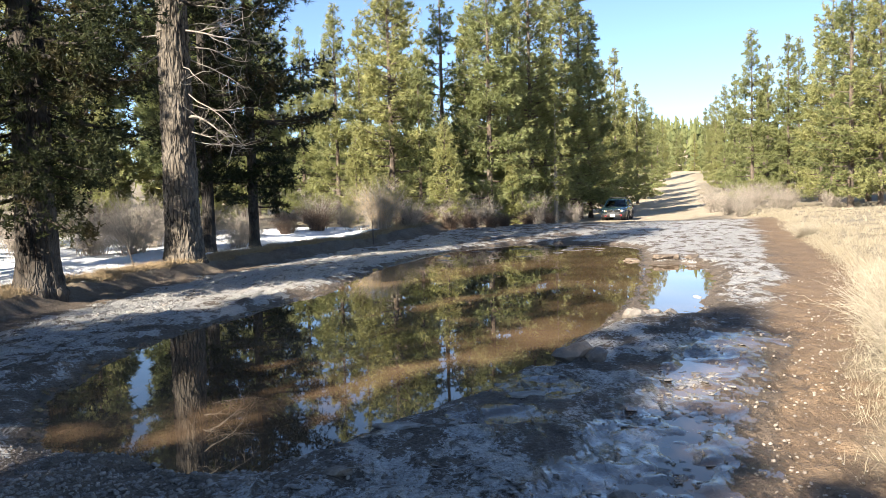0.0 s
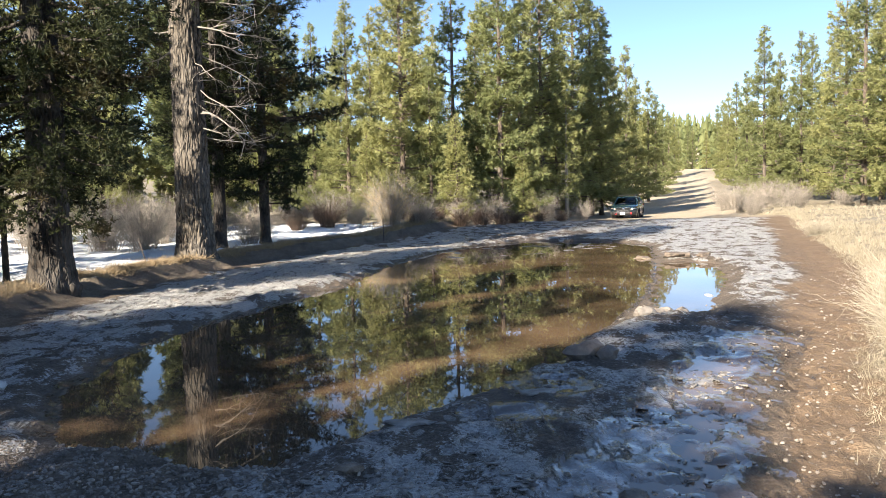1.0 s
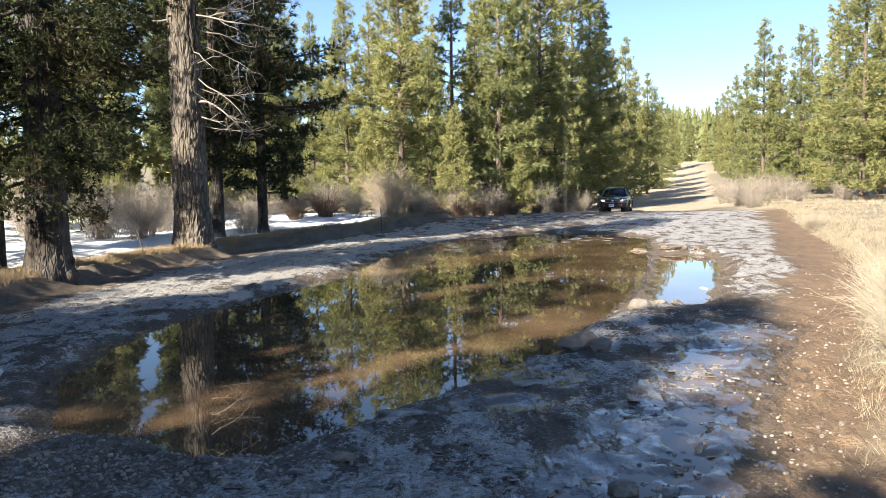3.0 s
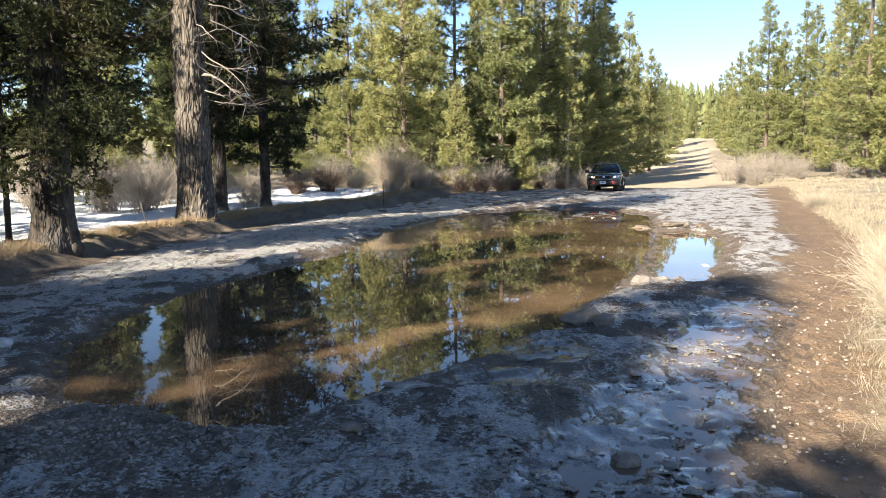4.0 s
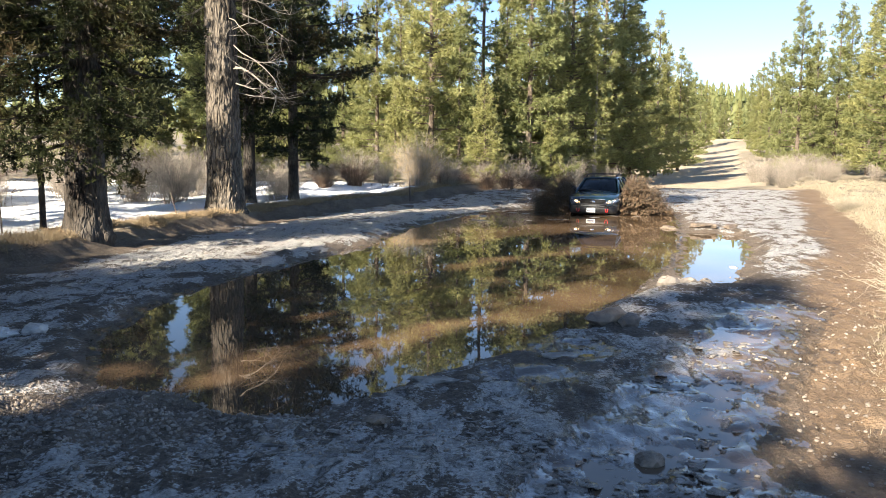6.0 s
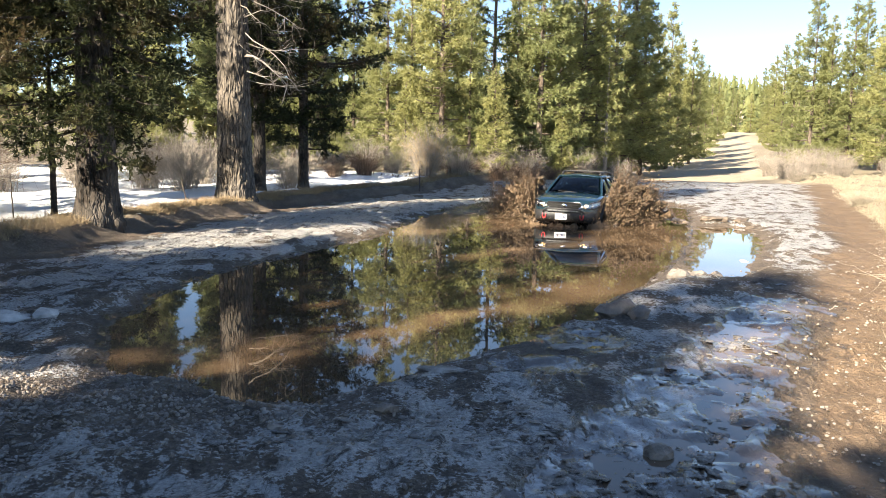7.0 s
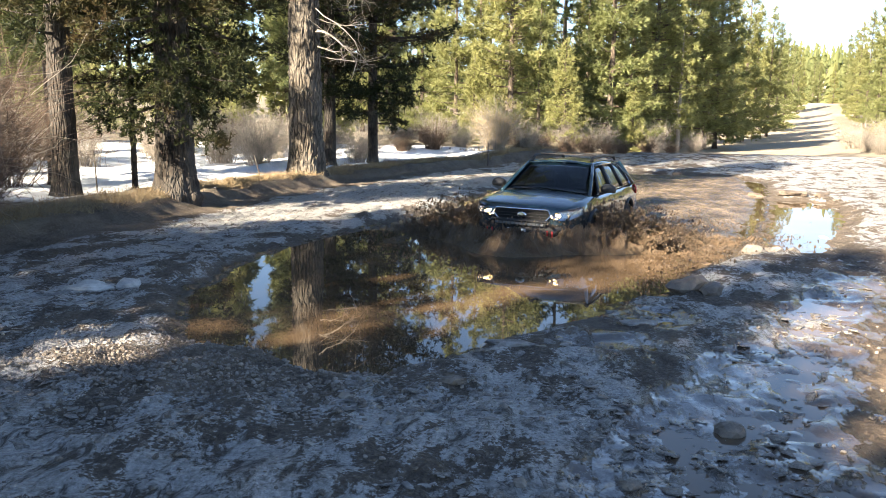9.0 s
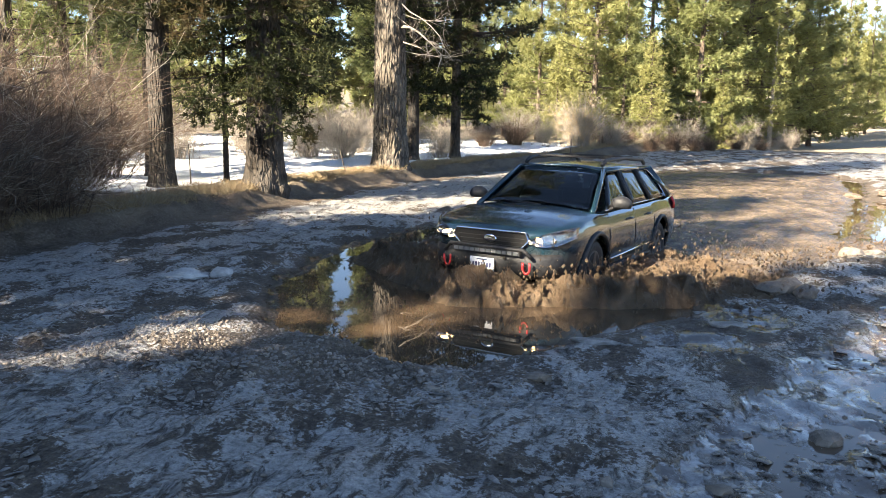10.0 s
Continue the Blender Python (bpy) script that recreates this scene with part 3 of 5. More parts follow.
# trees where the road bends out of sight
for i, (dx, y, tall, kind) in enumerate([(-9, 150, 13, 0), (-6.2, 158, 14, 1), (-3.4, 153, 12, 3), (-0.8, 160, 15, 0), (2.0, 154, 13, 1), (4.6, 159, 14.5, 3), (7.2, 151, 13, 0), (10, 156, 15, 2), (-2, 168, 17, 1), (3.5, 170, 17, 0)]):
    plant(pines[kind], float(road_x(y)) + dx, y, tall * 0.55, OWN[kind], i * 2.1, "trees at the bend of the road")


def far_woods():
    """The wooded hill and the woods that close the distance, too far to tell the trees apart."""
    g = np.random.default_rng(78)
    n = 2600
    y = 190 + 560 * g.uniform(0, 1, n)
    x = road_x(y) * 0.7 + g.normal(0, 1, n) * (60 + 0.35 * y)
    keep = (np.abs(x - road_x(y)) > 7) | (y > 260)
    x, y = x[keep], y[keep]
    z, tall, n = land(x, y), g.uniform(9, 16, len(x)), len(x)
    k, layers = 6, 4
    vs, fs = [], []
    for j in range(layers):
        lo, hi = 0.08 + 0.22 * j, 0.42 + 0.195 * j
        a = np.arange(k) * 2 * np.pi / k + g.uniform(0, 6, (n, 1))
        r = tall[:, None] * (0.19 - 0.04 * j) * g.uniform(0.6, 1.25, (n, k))
        ring = np.stack([x[:, None] + r * np.cos(a), y[:, None] + r * np.sin(a), z[:, None] + tall[:, None] * (lo + g.uniform(-0.05, 0.05, (n, k)))], -1)
        tip = np.stack([x + g.normal(0, 0.2, n), y, z + tall * hi], -1)[:, None]
        base = sum(len(v) for v in vs)
        vs.append(np.concatenate([ring, tip], 1).reshape(-1, 3))
        i0 = base + np.arange(n)[:, None] * (k + 1)
        fs.append(np.stack([i0 + np.arange(k), i0 + (np.arange(k) + 1) % k, np.broadcast_to(i0 + k, (n, k))], -1).reshape(-1, 3))
    me = tri_mesh("far_woods", np.concatenate(vs), np.concatenate(fs))
    tagged(part("far_woods", me, NEEDLES_DEEP), "distant pine woods on the low hill", "woods", kind="stuff")


far_woods()
for model in (*pines, *thin, sapling, pale):
    for ob in (*model.children, model):
        bpy.data.objects.remove(ob)


# ---------------------------------------------------------------- the near trees
def bark_column(tall, r0, seed, sides, rings, depth, flare=0.25, lean=(0.0, 0.0)):
    """A thick trunk whose bark stands in long furrowed plates."""
    a = np.arange(sides) * 2 * np.pi / sides
    z = -0.3 + (tall + 0.3) * np.linspace(0, 1, rings) ** 1.25
    aa, zz = np.meshgrid(a, z)
    r = r0 * np.clip(1 - zz / (tall * 1.15), 0.02, 1) ** 0.8 + flare * r0 * np.exp(-np.maximum(zz, 0) / (r0 * 0.9)) * (1 + 0.35 * np.sin(aa * 5 + seed))
    w = aa * r0
    furrow = np.abs(value_noise(w * 5.5 + 0.40 * value_noise(w, zz, 0.2, seed + 3), zz * 1.3, 0.33, seed)) ** 0.6
    cross = np.abs(value_noise(w * 3.2, zz * 2.6, 0.4, seed + 1)) ** 0.4
    blend = np.minimum(aa, 2 * np.pi - aa)
    r = r + depth * (np.minimum(furrow, cross * 1.3) - 0.5) * np.clip(blend * 12, 0.2, 1) + 0.4 * depth * value_noise(w, zz, 0.06, seed + 2)
    v = np.stack([r * np.cos(aa) + lean[0] * zz, r * np.sin(aa) + lean[1] * zz, zz], -1).reshape(-1, 3)
    idx = np.arange(sides * rings).reshape(rings, sides)
    nxt = np.roll(idx, -1, 1)
    return v, np.stack([idx[:-1], nxt[:-1], nxt[1:], idx[1:]], -1).reshape(-1, 4)


def snag_limbs(seed, heads, forks=7):
    """Bare crooked limbs: heads are rows of height, azimuth, length, rise, thickness and the trunk's radius there."""
    g = np.random.default_rng(seed)
    paths, radii = [], []

    def grow(p, way, length, r, level):
        k = 7
        pts = [p]
        for _ in range(k - 1):
            way = way + g.normal(0, 0.16 + 0.05 * level, 3) + [0, 0, -0.02]
            way = way / np.linalg.norm(way)
            pts.append(pts[-1] + way * length / (k - 1))
        paths.append(pts)
        radii.append(r * (1 - 0.78 * np.linspace(0, 1, k)))
        if level < 2:
            for _ in range(forks if level == 0 else 4):
                i = g.integers(2, k)
                side = g.normal(0, 1, 3) * [1, 1, 0.7]
                grow(pts[i], 0.7 * way + 0.9 * side / np.linalg.norm(side), length * g.uniform(0.22, 0.5), r * (0.5 - 0.15 * level) * g.uniform(0.6, 1), level + 1)

    for h, az, length, rise, r, out in heads:
        w = np.array([math.cos(az), math.sin(az), rise])
        grow(np.array([math.cos(az) * out, math.sin(az) * out, h]), w / np.linalg.norm(w), length, r, 0)
    return tubes(np.array(paths), np.array(radii), 4)


def big_pine():
    x, y = -7.28, 22.6
    tree = tagged(new("big_pine_tree"), "massive old pine with furrowed grey-brown bark and dead lower limbs", "tree")
    tree.location = (x, y, height(x, y) - 0.02)
    tree.scale = (1.12, 1.12, 1.12)
    v, f = bark_column(27, 0.43, 51, 170, 340, 0.06, 0.25, (-0.008, 0))
    part("trunk", smooth(tri_mesh("trunk", v, f)), BARK_BIG, tree)
    g = np.random.default_rng(5)
    heads = [(2.95 + 0.30 * i + g.uniform(-0.1, 0.1), g.uniform(-0.75, 0.35), g.uniform(1.1, 2.3), g.uniform(-0.45, 0.05), g.uniform(0.013, 0.022), 0.36) for i in range(13)]
    heads += [(3.62, -0.35, 1.4, -0.05, 0.036, 0.34), (5.7, -0.35, 2.0, -0.3, 0.028, 0.34), (5.6, 3.5, 0.9, -0.2, 0.028, 0.34), (5.1, 3.7, 0.8, -0.45, 0.024, 0.34), (6.6, 3.2, 1.4, -0.1, 0.028, 0.32), (6.9, -0.4, 1.8, 0.0, 0.028, 0.32)]
    for i, head in enumerate(heads):
        lv, lf = snag_limbs(60 + i, [head], 8)
        part("dead_limb", smooth(tri_mesh("dead_limb", lv, lf)), DEADWOOD, tree, "bleached bare dead limb")
    cv, cf, lv, lf = make_crown(52, 27, 6.2, 4.8, tufts=30, blade=0.24, width=0.028, per=11, branches=120, gap=0.55, droop=0.22)
    tagged(part("branchwork", smooth(tri_mesh("branchwork", lv, lf)), BARK_SHADED, tree), kind="stuff")
    part("crown", tri_mesh("crown", cv, cf), NEEDLES_DEEP, tree)


def near_tree(name, label, x, y, tall, r0, seed, bark, needles, depth, base, spread, **crown):
    tree = tagged(new(name), label, "tree")
    tree.location = (x, y, height(x, y) - 0.03)
    v, f = bark_column(tall, r0, seed, 90 if r0 > 0.3 else 40, 160 if r0 > 0.3 else 110, depth, 0.3)
    part("trunk", smooth(tri_mesh("trunk", v, f)), bark, tree)
    cv, cf, lv, lf = make_crown(seed, tall, base, spread, **crown)
    tagged(part("branchwork", smooth(tri_mesh("branchwork", lv, lf)), BARK_SHADED, tree), kind="stuff")
    part("crown", tri_mesh("crown", cv, cf), needles, tree)
    return tree


big_pine()
near_tree("conifer_tree", "thick shaded conifer with low drooping dense foliage", -7.89, 15.65, 18, 0.385, 71, BARK_SHADED, NEEDLES_SHADED, 0.05, 1.5, 2.8,
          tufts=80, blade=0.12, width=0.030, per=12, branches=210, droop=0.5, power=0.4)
near_tree("pine_tree", "slim roadside pine with rough bark and open needle bunches", -9.69, 14.6, 17, 0.25, 72, BARK_SHADED, NEEDLES_SHADED, 0.03, 2.6, 2.6,
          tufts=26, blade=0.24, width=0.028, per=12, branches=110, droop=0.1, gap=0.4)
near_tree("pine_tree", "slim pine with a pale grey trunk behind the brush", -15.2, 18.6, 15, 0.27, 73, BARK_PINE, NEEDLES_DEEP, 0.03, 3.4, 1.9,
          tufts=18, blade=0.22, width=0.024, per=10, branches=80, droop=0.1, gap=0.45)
near_tree("pine_tree", "shaded young pine with low spreading dark foliage", -6.55, 28.0, 19, 0.18, 74, BARK_SHADED, NEEDLES_SHADED, 0.02, 1.3, 3.2,
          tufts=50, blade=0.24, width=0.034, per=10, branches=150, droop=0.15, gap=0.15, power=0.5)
near_tree("pine_tree", "slim shaded pine behind the large trunk", -7.8, 26.9, 18, 0.21, 75, BARK_SHADED, NEEDLES_SHADED, 0.02, 2.4, 2.9,
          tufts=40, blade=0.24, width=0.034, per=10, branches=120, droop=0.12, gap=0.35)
near_tree("pine_tree", "leaning thin dark sapling stem beside the thick conifer", -8.95, 15.9, 4.9, 0.065, 76, BARK_SHADED, NEEDLES_SHADED, 0.01, 2.2, 0.8,
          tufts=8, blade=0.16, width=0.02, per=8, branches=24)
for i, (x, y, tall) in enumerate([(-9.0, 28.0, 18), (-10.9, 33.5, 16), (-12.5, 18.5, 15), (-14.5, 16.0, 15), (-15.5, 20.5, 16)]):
    near_tree("pine_tree", "shaded dark green pine behind the snowy clearing", x, y, tall, 0.17, 80 + i, BARK_SHADED, NEEDLES_DEEP, 0.02, 2.9, 2.4,
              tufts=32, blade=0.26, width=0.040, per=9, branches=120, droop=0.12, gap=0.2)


# ---------------------------------------------------------------- brush and grass
def make_bush(seed, tall, spread, stems, forks, thick, curve=0.5, tips=0.0):
    """A bare thicket: arching stems that fork. Gives corners and quads, and those of the tips."""
    g = np.random.default_rng(seed)
    paths, radii, tip_p, tip_r = [], [], [], []
    k = 6
    s = np.linspace(0, 1, k)
    for _ in range(stems):
        a, lean = g.uniform(0, 2 * np.pi), g.uniform(0.1, 1.0) * spread / tall
        root = np.array([math.cos(a), math.sin(a), 0]) * g.uniform(0, 0.35) * spread
        length = tall * g.uniform(0.6, 1.1)
        out = np.array([math.cos(a + g.normal(0, 0.5)), math.sin(a + g.normal(0, 0.5)), 0])
        p = root + np.outer(s**1.4 * lean * length * curve * 2, out) + np.outer(s * length * (1 - 0.25 * lean * s), [0, 0, 1])
        p += np.cumsum(g.normal(0, 0.06 * tall, (k, 3)), 0) * s[:, None]
        paths.append(p), radii.append(thick * (1 - 0.75 * s))
        for _ in range(forks):
            i = g.integers(1, k - 1)
            w = unit(p[i + 1] - p[i]) + g.normal(0, 1.0, 3) + [0, 0, 0.2]
            l2 = length * g.uniform(0.2, 0.5)
            q = p[i] + np.outer(s * l2, unit(w)) + np.cumsum(g.normal(0, 0.03 * tall, (k, 3)), 0) * s[:, None]
            at_tip = g.uniform() < tips
            (tip_p if at_tip else paths).append(q)
            (tip_r if at_tip else radii).append(thick * 0.5 * (1 - 0.75 * s))
    body = tubes(np.array(paths), np.array(radii), 3)
    return body, tubes(np.array(tip_p), np.array(tip_r), 3) if tip_p else None


def bush_model(name, label, material, tip=None, **shape):
    bush = tagged(new(name), label, "bush")
    (v, f), ends = make_bush(**shape)
    part("thicket", tri_mesh("thicket", v, f), material, bush)
    if ends:
        part("twig_fringe", tri_mesh("twig_fringe", *ends), tip, bush)
    return bush


def set_down(model, places, group):
    """Copies of a model at (x, y, scale, turn), the model itself going away."""
    for x, y, s, turn in places:
        m = Matrix.Translation((x, y, height(x, y) - 0.04)) @ Matrix.Rotation(turn, 4, "Z") @ Matrix.Scale(s, 4)
        tagged(copy_thing(model, m), group=group)
    for ob in (*model.children, model):
        bpy.data.objects.remove(ob)


set_down(bush_model("brush_thicket", "tangled leafless reddish-brown roadside thicket", TWIG_RED, TWIG_GREY, seed=201, tall=2.6, spread=2.7, stems=170, forks=14, thick=0.011, curve=0.6, tips=0.2),
         [(-9.9, 10.1, 1.0, 0.2), (-11.2, 9.2, 1.15, 2.0), (-9.3, 8.9, 0.7, 4.0), (-10.6, 10.4, 0.9, 1.2), (-11.6, 11.5, 1.15, 5.0), (-13.5, 12.0, 1.25, 1.0), (-13.0, 16.5, 1.1, 3.0), (-8.9, 10.3, 0.6, 0.5), (-9.2, 9.2, 0.6, 1.9), (-9.6, 8.0, 0.7, 3.3)], "roadside thicket")
set_down(bush_model("willow_bush", "bare willow bush with golden twig tips", TWIG_GREY, TWIG_GOLD, seed=202, tall=2.9, spread=1.8, stems=200, forks=8, thick=0.014, curve=0.45, tips=0.3), [(-3.0, 38.4, 0.78, 0.0)], "meadow brush")
set_down(bush_model("red_twig_bush", "low reddish leafless bush on the meadow", TWIG_RED, seed=203, tall=1.2, spread=1.1, stems=120, forks=6, thick=0.013), [(-6.2, 40.0, 1.1, 0), (-7.6, 39.2, 0.9, 1.5), (-0.4, 46, 1.1, 2.0)], "meadow brush")
set_down(bush_model("grey_brush", "grey leafless brush at the edge of the snow", TWIG_GREY, seed=204, tall=1.7, spread=1.4, stems=100, forks=10, thick=0.010),
         [(-10.2, 26.5, 1.0, 0.1), (-12.0, 27.5, 1.1, 1.1), (-14.0, 27.0, 1.0, 2.1), (-9.0, 30.0, 1.0, 3.0), (-11.4, 31.5, 1.1, 4.0), (-15.8, 25.0, 1.1, 5.0), (-8.0, 33.0, 0.9, 0.6), (-13.0, 33.5, 1.1, 2.6),
          (-17.5, 23.0, 1.2, 3.6), (-18.5, 27.0, 1.2, 1.9), (-7.4, 29.0, 0.7, 2.9), (-16.0, 30.5, 1.2, 4.4), (-20.5, 20.0, 1.2, 0.3), (-5.0, 41.5, 0.8, 1.0), (-1.6, 39.6, 0.8, 1.3),
          (21.5, 60, 1.15, 0.0), (23.5, 62, 1.2, 1.0), (25.5, 61, 1.1, 2.0), (27.5, 64, 1.1, 3.0), (22.5, 66, 1.2, 4.0), (26.5, 68, 1.2, 5.0), (29.0, 60, 0.9, 0.5), (20.6, 55.5, 0.8, 0.7),
          (0.4, 44.0, 0.9, 0.4), (2.0, 44.8, 1.0, 1.4), (5.6, 48.6, 1.0, 4.4), (-3.6, 43.0, 1.0, 1.9), (-6.8, 44.0, 1.1, 2.9), (8.6, 53.2, 0.8, 3.9)], "meadow brush")
set_down(bush_model("sagebrush", "dark low sagebrush at the foot of the stand", TWIG_RED, seed=205, tall=0.75, spread=0.8, stems=90, forks=6, thick=0.014),
         [(-0.8, 41.0, 1.0, 0), (0.4, 41.6, 1.1, 1), (1.5, 42.4, 1.1, 2), (2.6, 43.4, 1.0, 3), (3.4, 44.2, 0.9, 4), (-1.8, 39.8, 0.8, 5), (5.0, 47.0, 0.9, 1.2), (6.6, 49.2, 0.8, 2.2)], "sagebrush")
set_down(bush_model("rabbitbrush", "bleached dry rabbitbrush on the verge", SAGE, seed=206, tall=0.85, spread=0.8, stems=230, forks=10, thick=0.0055),
         [(4.75, 7.9, 1.0, 0), (4.35, 6.9, 0.9, 1), (5.3, 9.0, 1.0, 2), (6.1, 10.3, 0.9, 3), (5.3, 7.2, 1.1, 4), (6.3, 8.9, 1.1, 5), (3.9, 5.9, 0.8, 0.7), (7.4, 12.2, 0.8, 1.7), (9.0, 14.6, 0.8, 2.7), (11.5, 19.5, 0.8, 3.7), (14.0, 24.0, 0.9, 4.7), (13.5, 30.0, 0.8, 5.7)], "rabbitbrush")


def grass_field(name, label, material, count, place, tall, per, lean=0.35):
    g = np.random.default_rng(count)
    xy = place(g, count)
    z = land(xy[:, 0], xy[:, 1]) - 0.02
    roots = np.repeat(np.c_[xy, z], per, 0) + g.normal(0, 0.05, (count * per, 3)) * [1, 1, 0]
    size = np.repeat(g.uniform(0.5, 1.2, count), per) * tall
    way = unit(np.c_[g.normal(0, lean, (count * per, 2)), np.ones(count * per)])
    dist = np.repeat(np.hypot(xy[:, 0], xy[:, 1] - 5), per)
    v, f = blades(roots, way, size * g.uniform(0.5, 1.1, count * per), 0.0035 + 0.0004 * dist, -0.15)
    return tagged(part(name, tri_mesh(name, v, f), material), label, "grass", kind="stuff")


def verge_places(g, n):
    y = 3.5 + 60 * g.uniform(0, 1, n) ** 1.7
    v = 0.35 + 14 * g.uniform(0, 1, n) ** 1.6 * (0.25 + y / 40)
    return np.c_[verge_x(y) + v, y]


def berm_places(g, n):
    y = 6 + 40 * g.uniform(0, 1, n) ** 1.3
    return np.c_[berm_x(y) - 0.35 - np.abs(g.normal(0, 1, n)) * np.interp(y, [8, 13, 16], [0.9, 0.7, 0.38]), y]


def lip_places(g, n):
    y = 5 + 40 * g.uniform(0, 1, n) ** 1.3
    return np.c_[verge_x(y) + g.normal(0.35, 0.2, n), y]


def bank_places(g, n):
    y = 39 + 18 * g.uniform(0, 1, n)
    return np.c_[berm_x(y) - 0.2 - np.abs(g.normal(0, 1.6, n)), y]


grass_field("dry_grass", "bleached dry grass along the verge", STRAW, 9000, verge_places, 0.26, 14)
grass_field("dry_grass", "short straw at the edge of the dirt track", STRAW, 1500, lip_places, 0.20, 10, 0.6)
grass_field("rusty_grass", "rusty dry grass and needles on the bank", STRAW_RED, 4200, berm_places, 0.26, 12, 0.7)
grass_field("bank_grass", "pale dry grass below the stand of pines", STRAW, 2200, bank_places, 0.40, 12, 0.5)


# ---------------------------------------------------------------- stones, ice and litter
def stone_mesh(name, seed, size, detail=3, sharp=0.25, flat=0.0):
    bm = bmesh.new()
    bmesh.ops.create_icosphere(bm, subdivisions=detail, radius=1)
    g = np.random.default_rng(seed)
    off = Vector(g.uniform(-50, 50, 3))
    for v in bm.verts:
        n = noise.noise(v.co * 1.1 + off) * 1.2 + 0.45 * noise.noise(v.co * 2.7 + off) + 0.2 * noise.noise(v.co * 6 + off)
        v.co *= 1 + sharp * n
        v.co.z = max(v.co.z, -0.5) if not flat else max(min(v.co.z, flat), -flat)
        v.co = Vector((v.co.x * size[0], v.co.y * size[1], v.co.z * size[2]))
    me = bpy.data.meshes.new(name)
    bm.to_mesh(me), bm.free()
    return me


def stone(name, label, material, x, y, size, seed, turn=0.0, flat=0.0, lift=0.2):
    me = stone_mesh(name, seed, size, 4 if max(size) > 0.25 else 2, 0.42, flat)
    ob = tagged(part(name, me, material), label, name.split("_")[-1])
    ob.location = (x, y, max(height(x, y), -0.02) + size[2] * lift)
    ob.rotation_euler = (0, 0, turn)
    return ob


stone("mud_rock", "muddy brown frosted rock at the water's edge", ROCK, 1.50, 9.35, (0.24, 0.15, 0.14), 321, 0.2, 0.0, 0.45)
stone("mud_rock", "low dark muddy rock against the larger one", ROCK, 1.74, 9.22, (0.17, 0.13, 0.10), 302, 1.0, 0.0, 0.35)
stone("pale_rock", "rounded pale frosted rock on the dividing bank", ROCK_PALE, 2.83, 12.05, (0.16, 0.13, 0.12), 303)
stone("pale_rock", "flat pale frosted rock on the dividing bank", ROCK_PALE, 3.15, 12.15, (0.17, 0.11, 0.07), 304, 0.4)
stone("pale_rock", "small pale rock on the dividing bank", ROCK_PALE, 3.48, 12.3, (0.12, 0.09, 0.06), 305, 0.9)
stone("flat_slab", "flat grey frozen mud slab beside the puddle", CRUST, -0.42, 6.5, (0.22, 0.10, 0.045), 306, -0.1, 0.5)
stone("flat_slab", "flat pale frozen slab on the wet ice", CRUST, 0.75, 7.45, (0.18, 0.11, 0.035), 307, 0.3, 0.5)
stone("small_stone", "small brown stone on the wet ice", ROCK, 1.08, 4.9, (0.11, 0.08, 0.07), 308)
stone("small_stone", "small tan stone in the mud", ROCK_PALE, -0.2, 3.86, (0.042, 0.036, 0.034), 309)
stone("small_stone", "small brown stone by the mud pool", ROCK, 0.38, 3.97, (0.07, 0.05, 0.04), 310)
stone("small_stone", "small grey stone on the frozen mud", ROCK_PALE, -1.42, 4.9, (0.05, 0.04, 0.03), 311)
stone("small_stone", "small dark stone in a hollow of the mud", ROCK, -0.75, 5.3, (0.09, 0.06, 0.05), 312)
stone("ice_clod", "white clod of snowy ice on the shore", ICE, -5.0, 7.75, (0.26, 0.12, 0.075), 313, 0.4)
stone("ice_clod", "small white clod of snowy ice", ICE, -4.7, 7.95, (0.18, 0.12, 0.07), 314, 1.4)
stone("mud_clod", "dark frozen mud clod at the far shore", ROCK, 6.3, 22.7, (0.40, 0.22, 0.10), 315, 0.3)
stone("mud_clod", "dark frozen mud clod at the far shore", ROCK, 7.0, 22.5, (0.30, 0.18, 0.09), 316, 1.0)
stone("mud_clod", "dark frozen mud clod near the small pool", ROCK, 5.5, 23.4, (0.34, 0.18, 0.08), 317, 2.0)


def singles(name, material, models, xy, sizes, squash, lift, tilt, seed):
    """The pieces that can be picked apart near by: objects of their own that share a few meshes, under the ground sheet."""
    g = np.random.default_rng(seed)
    meshes = []
    for mv, mf in models:
        me = tri_mesh(name, mv * [1, 0.8, squash], mf)
        me.materials.append(material)
        meshes.append(me)
    z = land(xy[:, 0], xy[:, 1])
    for i, (x, y) in enumerate(xy):
        ob = new(name, meshes[i % len(meshes)])
        ob.parent = GROUND_SHEET
        ob.location = (x, y, z[i] + sizes[i] * squash * lift)
        ob.rotation_euler = (g.normal(0, tilt), g.normal(0, tilt), g.uniform(0, 6.28))
        ob.scale = (sizes[i],) * 3


def scatter(name, label, category, material, models, xy, sizes, squash=0.6, lift=0.25, tilt=0.3, seed=1, single="", near=6.5):
    order = np.where(xy[:, 1] < near)[0]
    order = order[np.argsort(-sizes[order])][:280]
    if single:
        singles(single, material, models, xy[order], sizes[order], squash, lift, tilt, seed)
        rest = np.setdiff1d(np.arange(len(xy)), order)
        xy, sizes = xy[rest], sizes[rest]
    return joined(name, label, category, material, models, xy, sizes, squash, lift, tilt, seed)


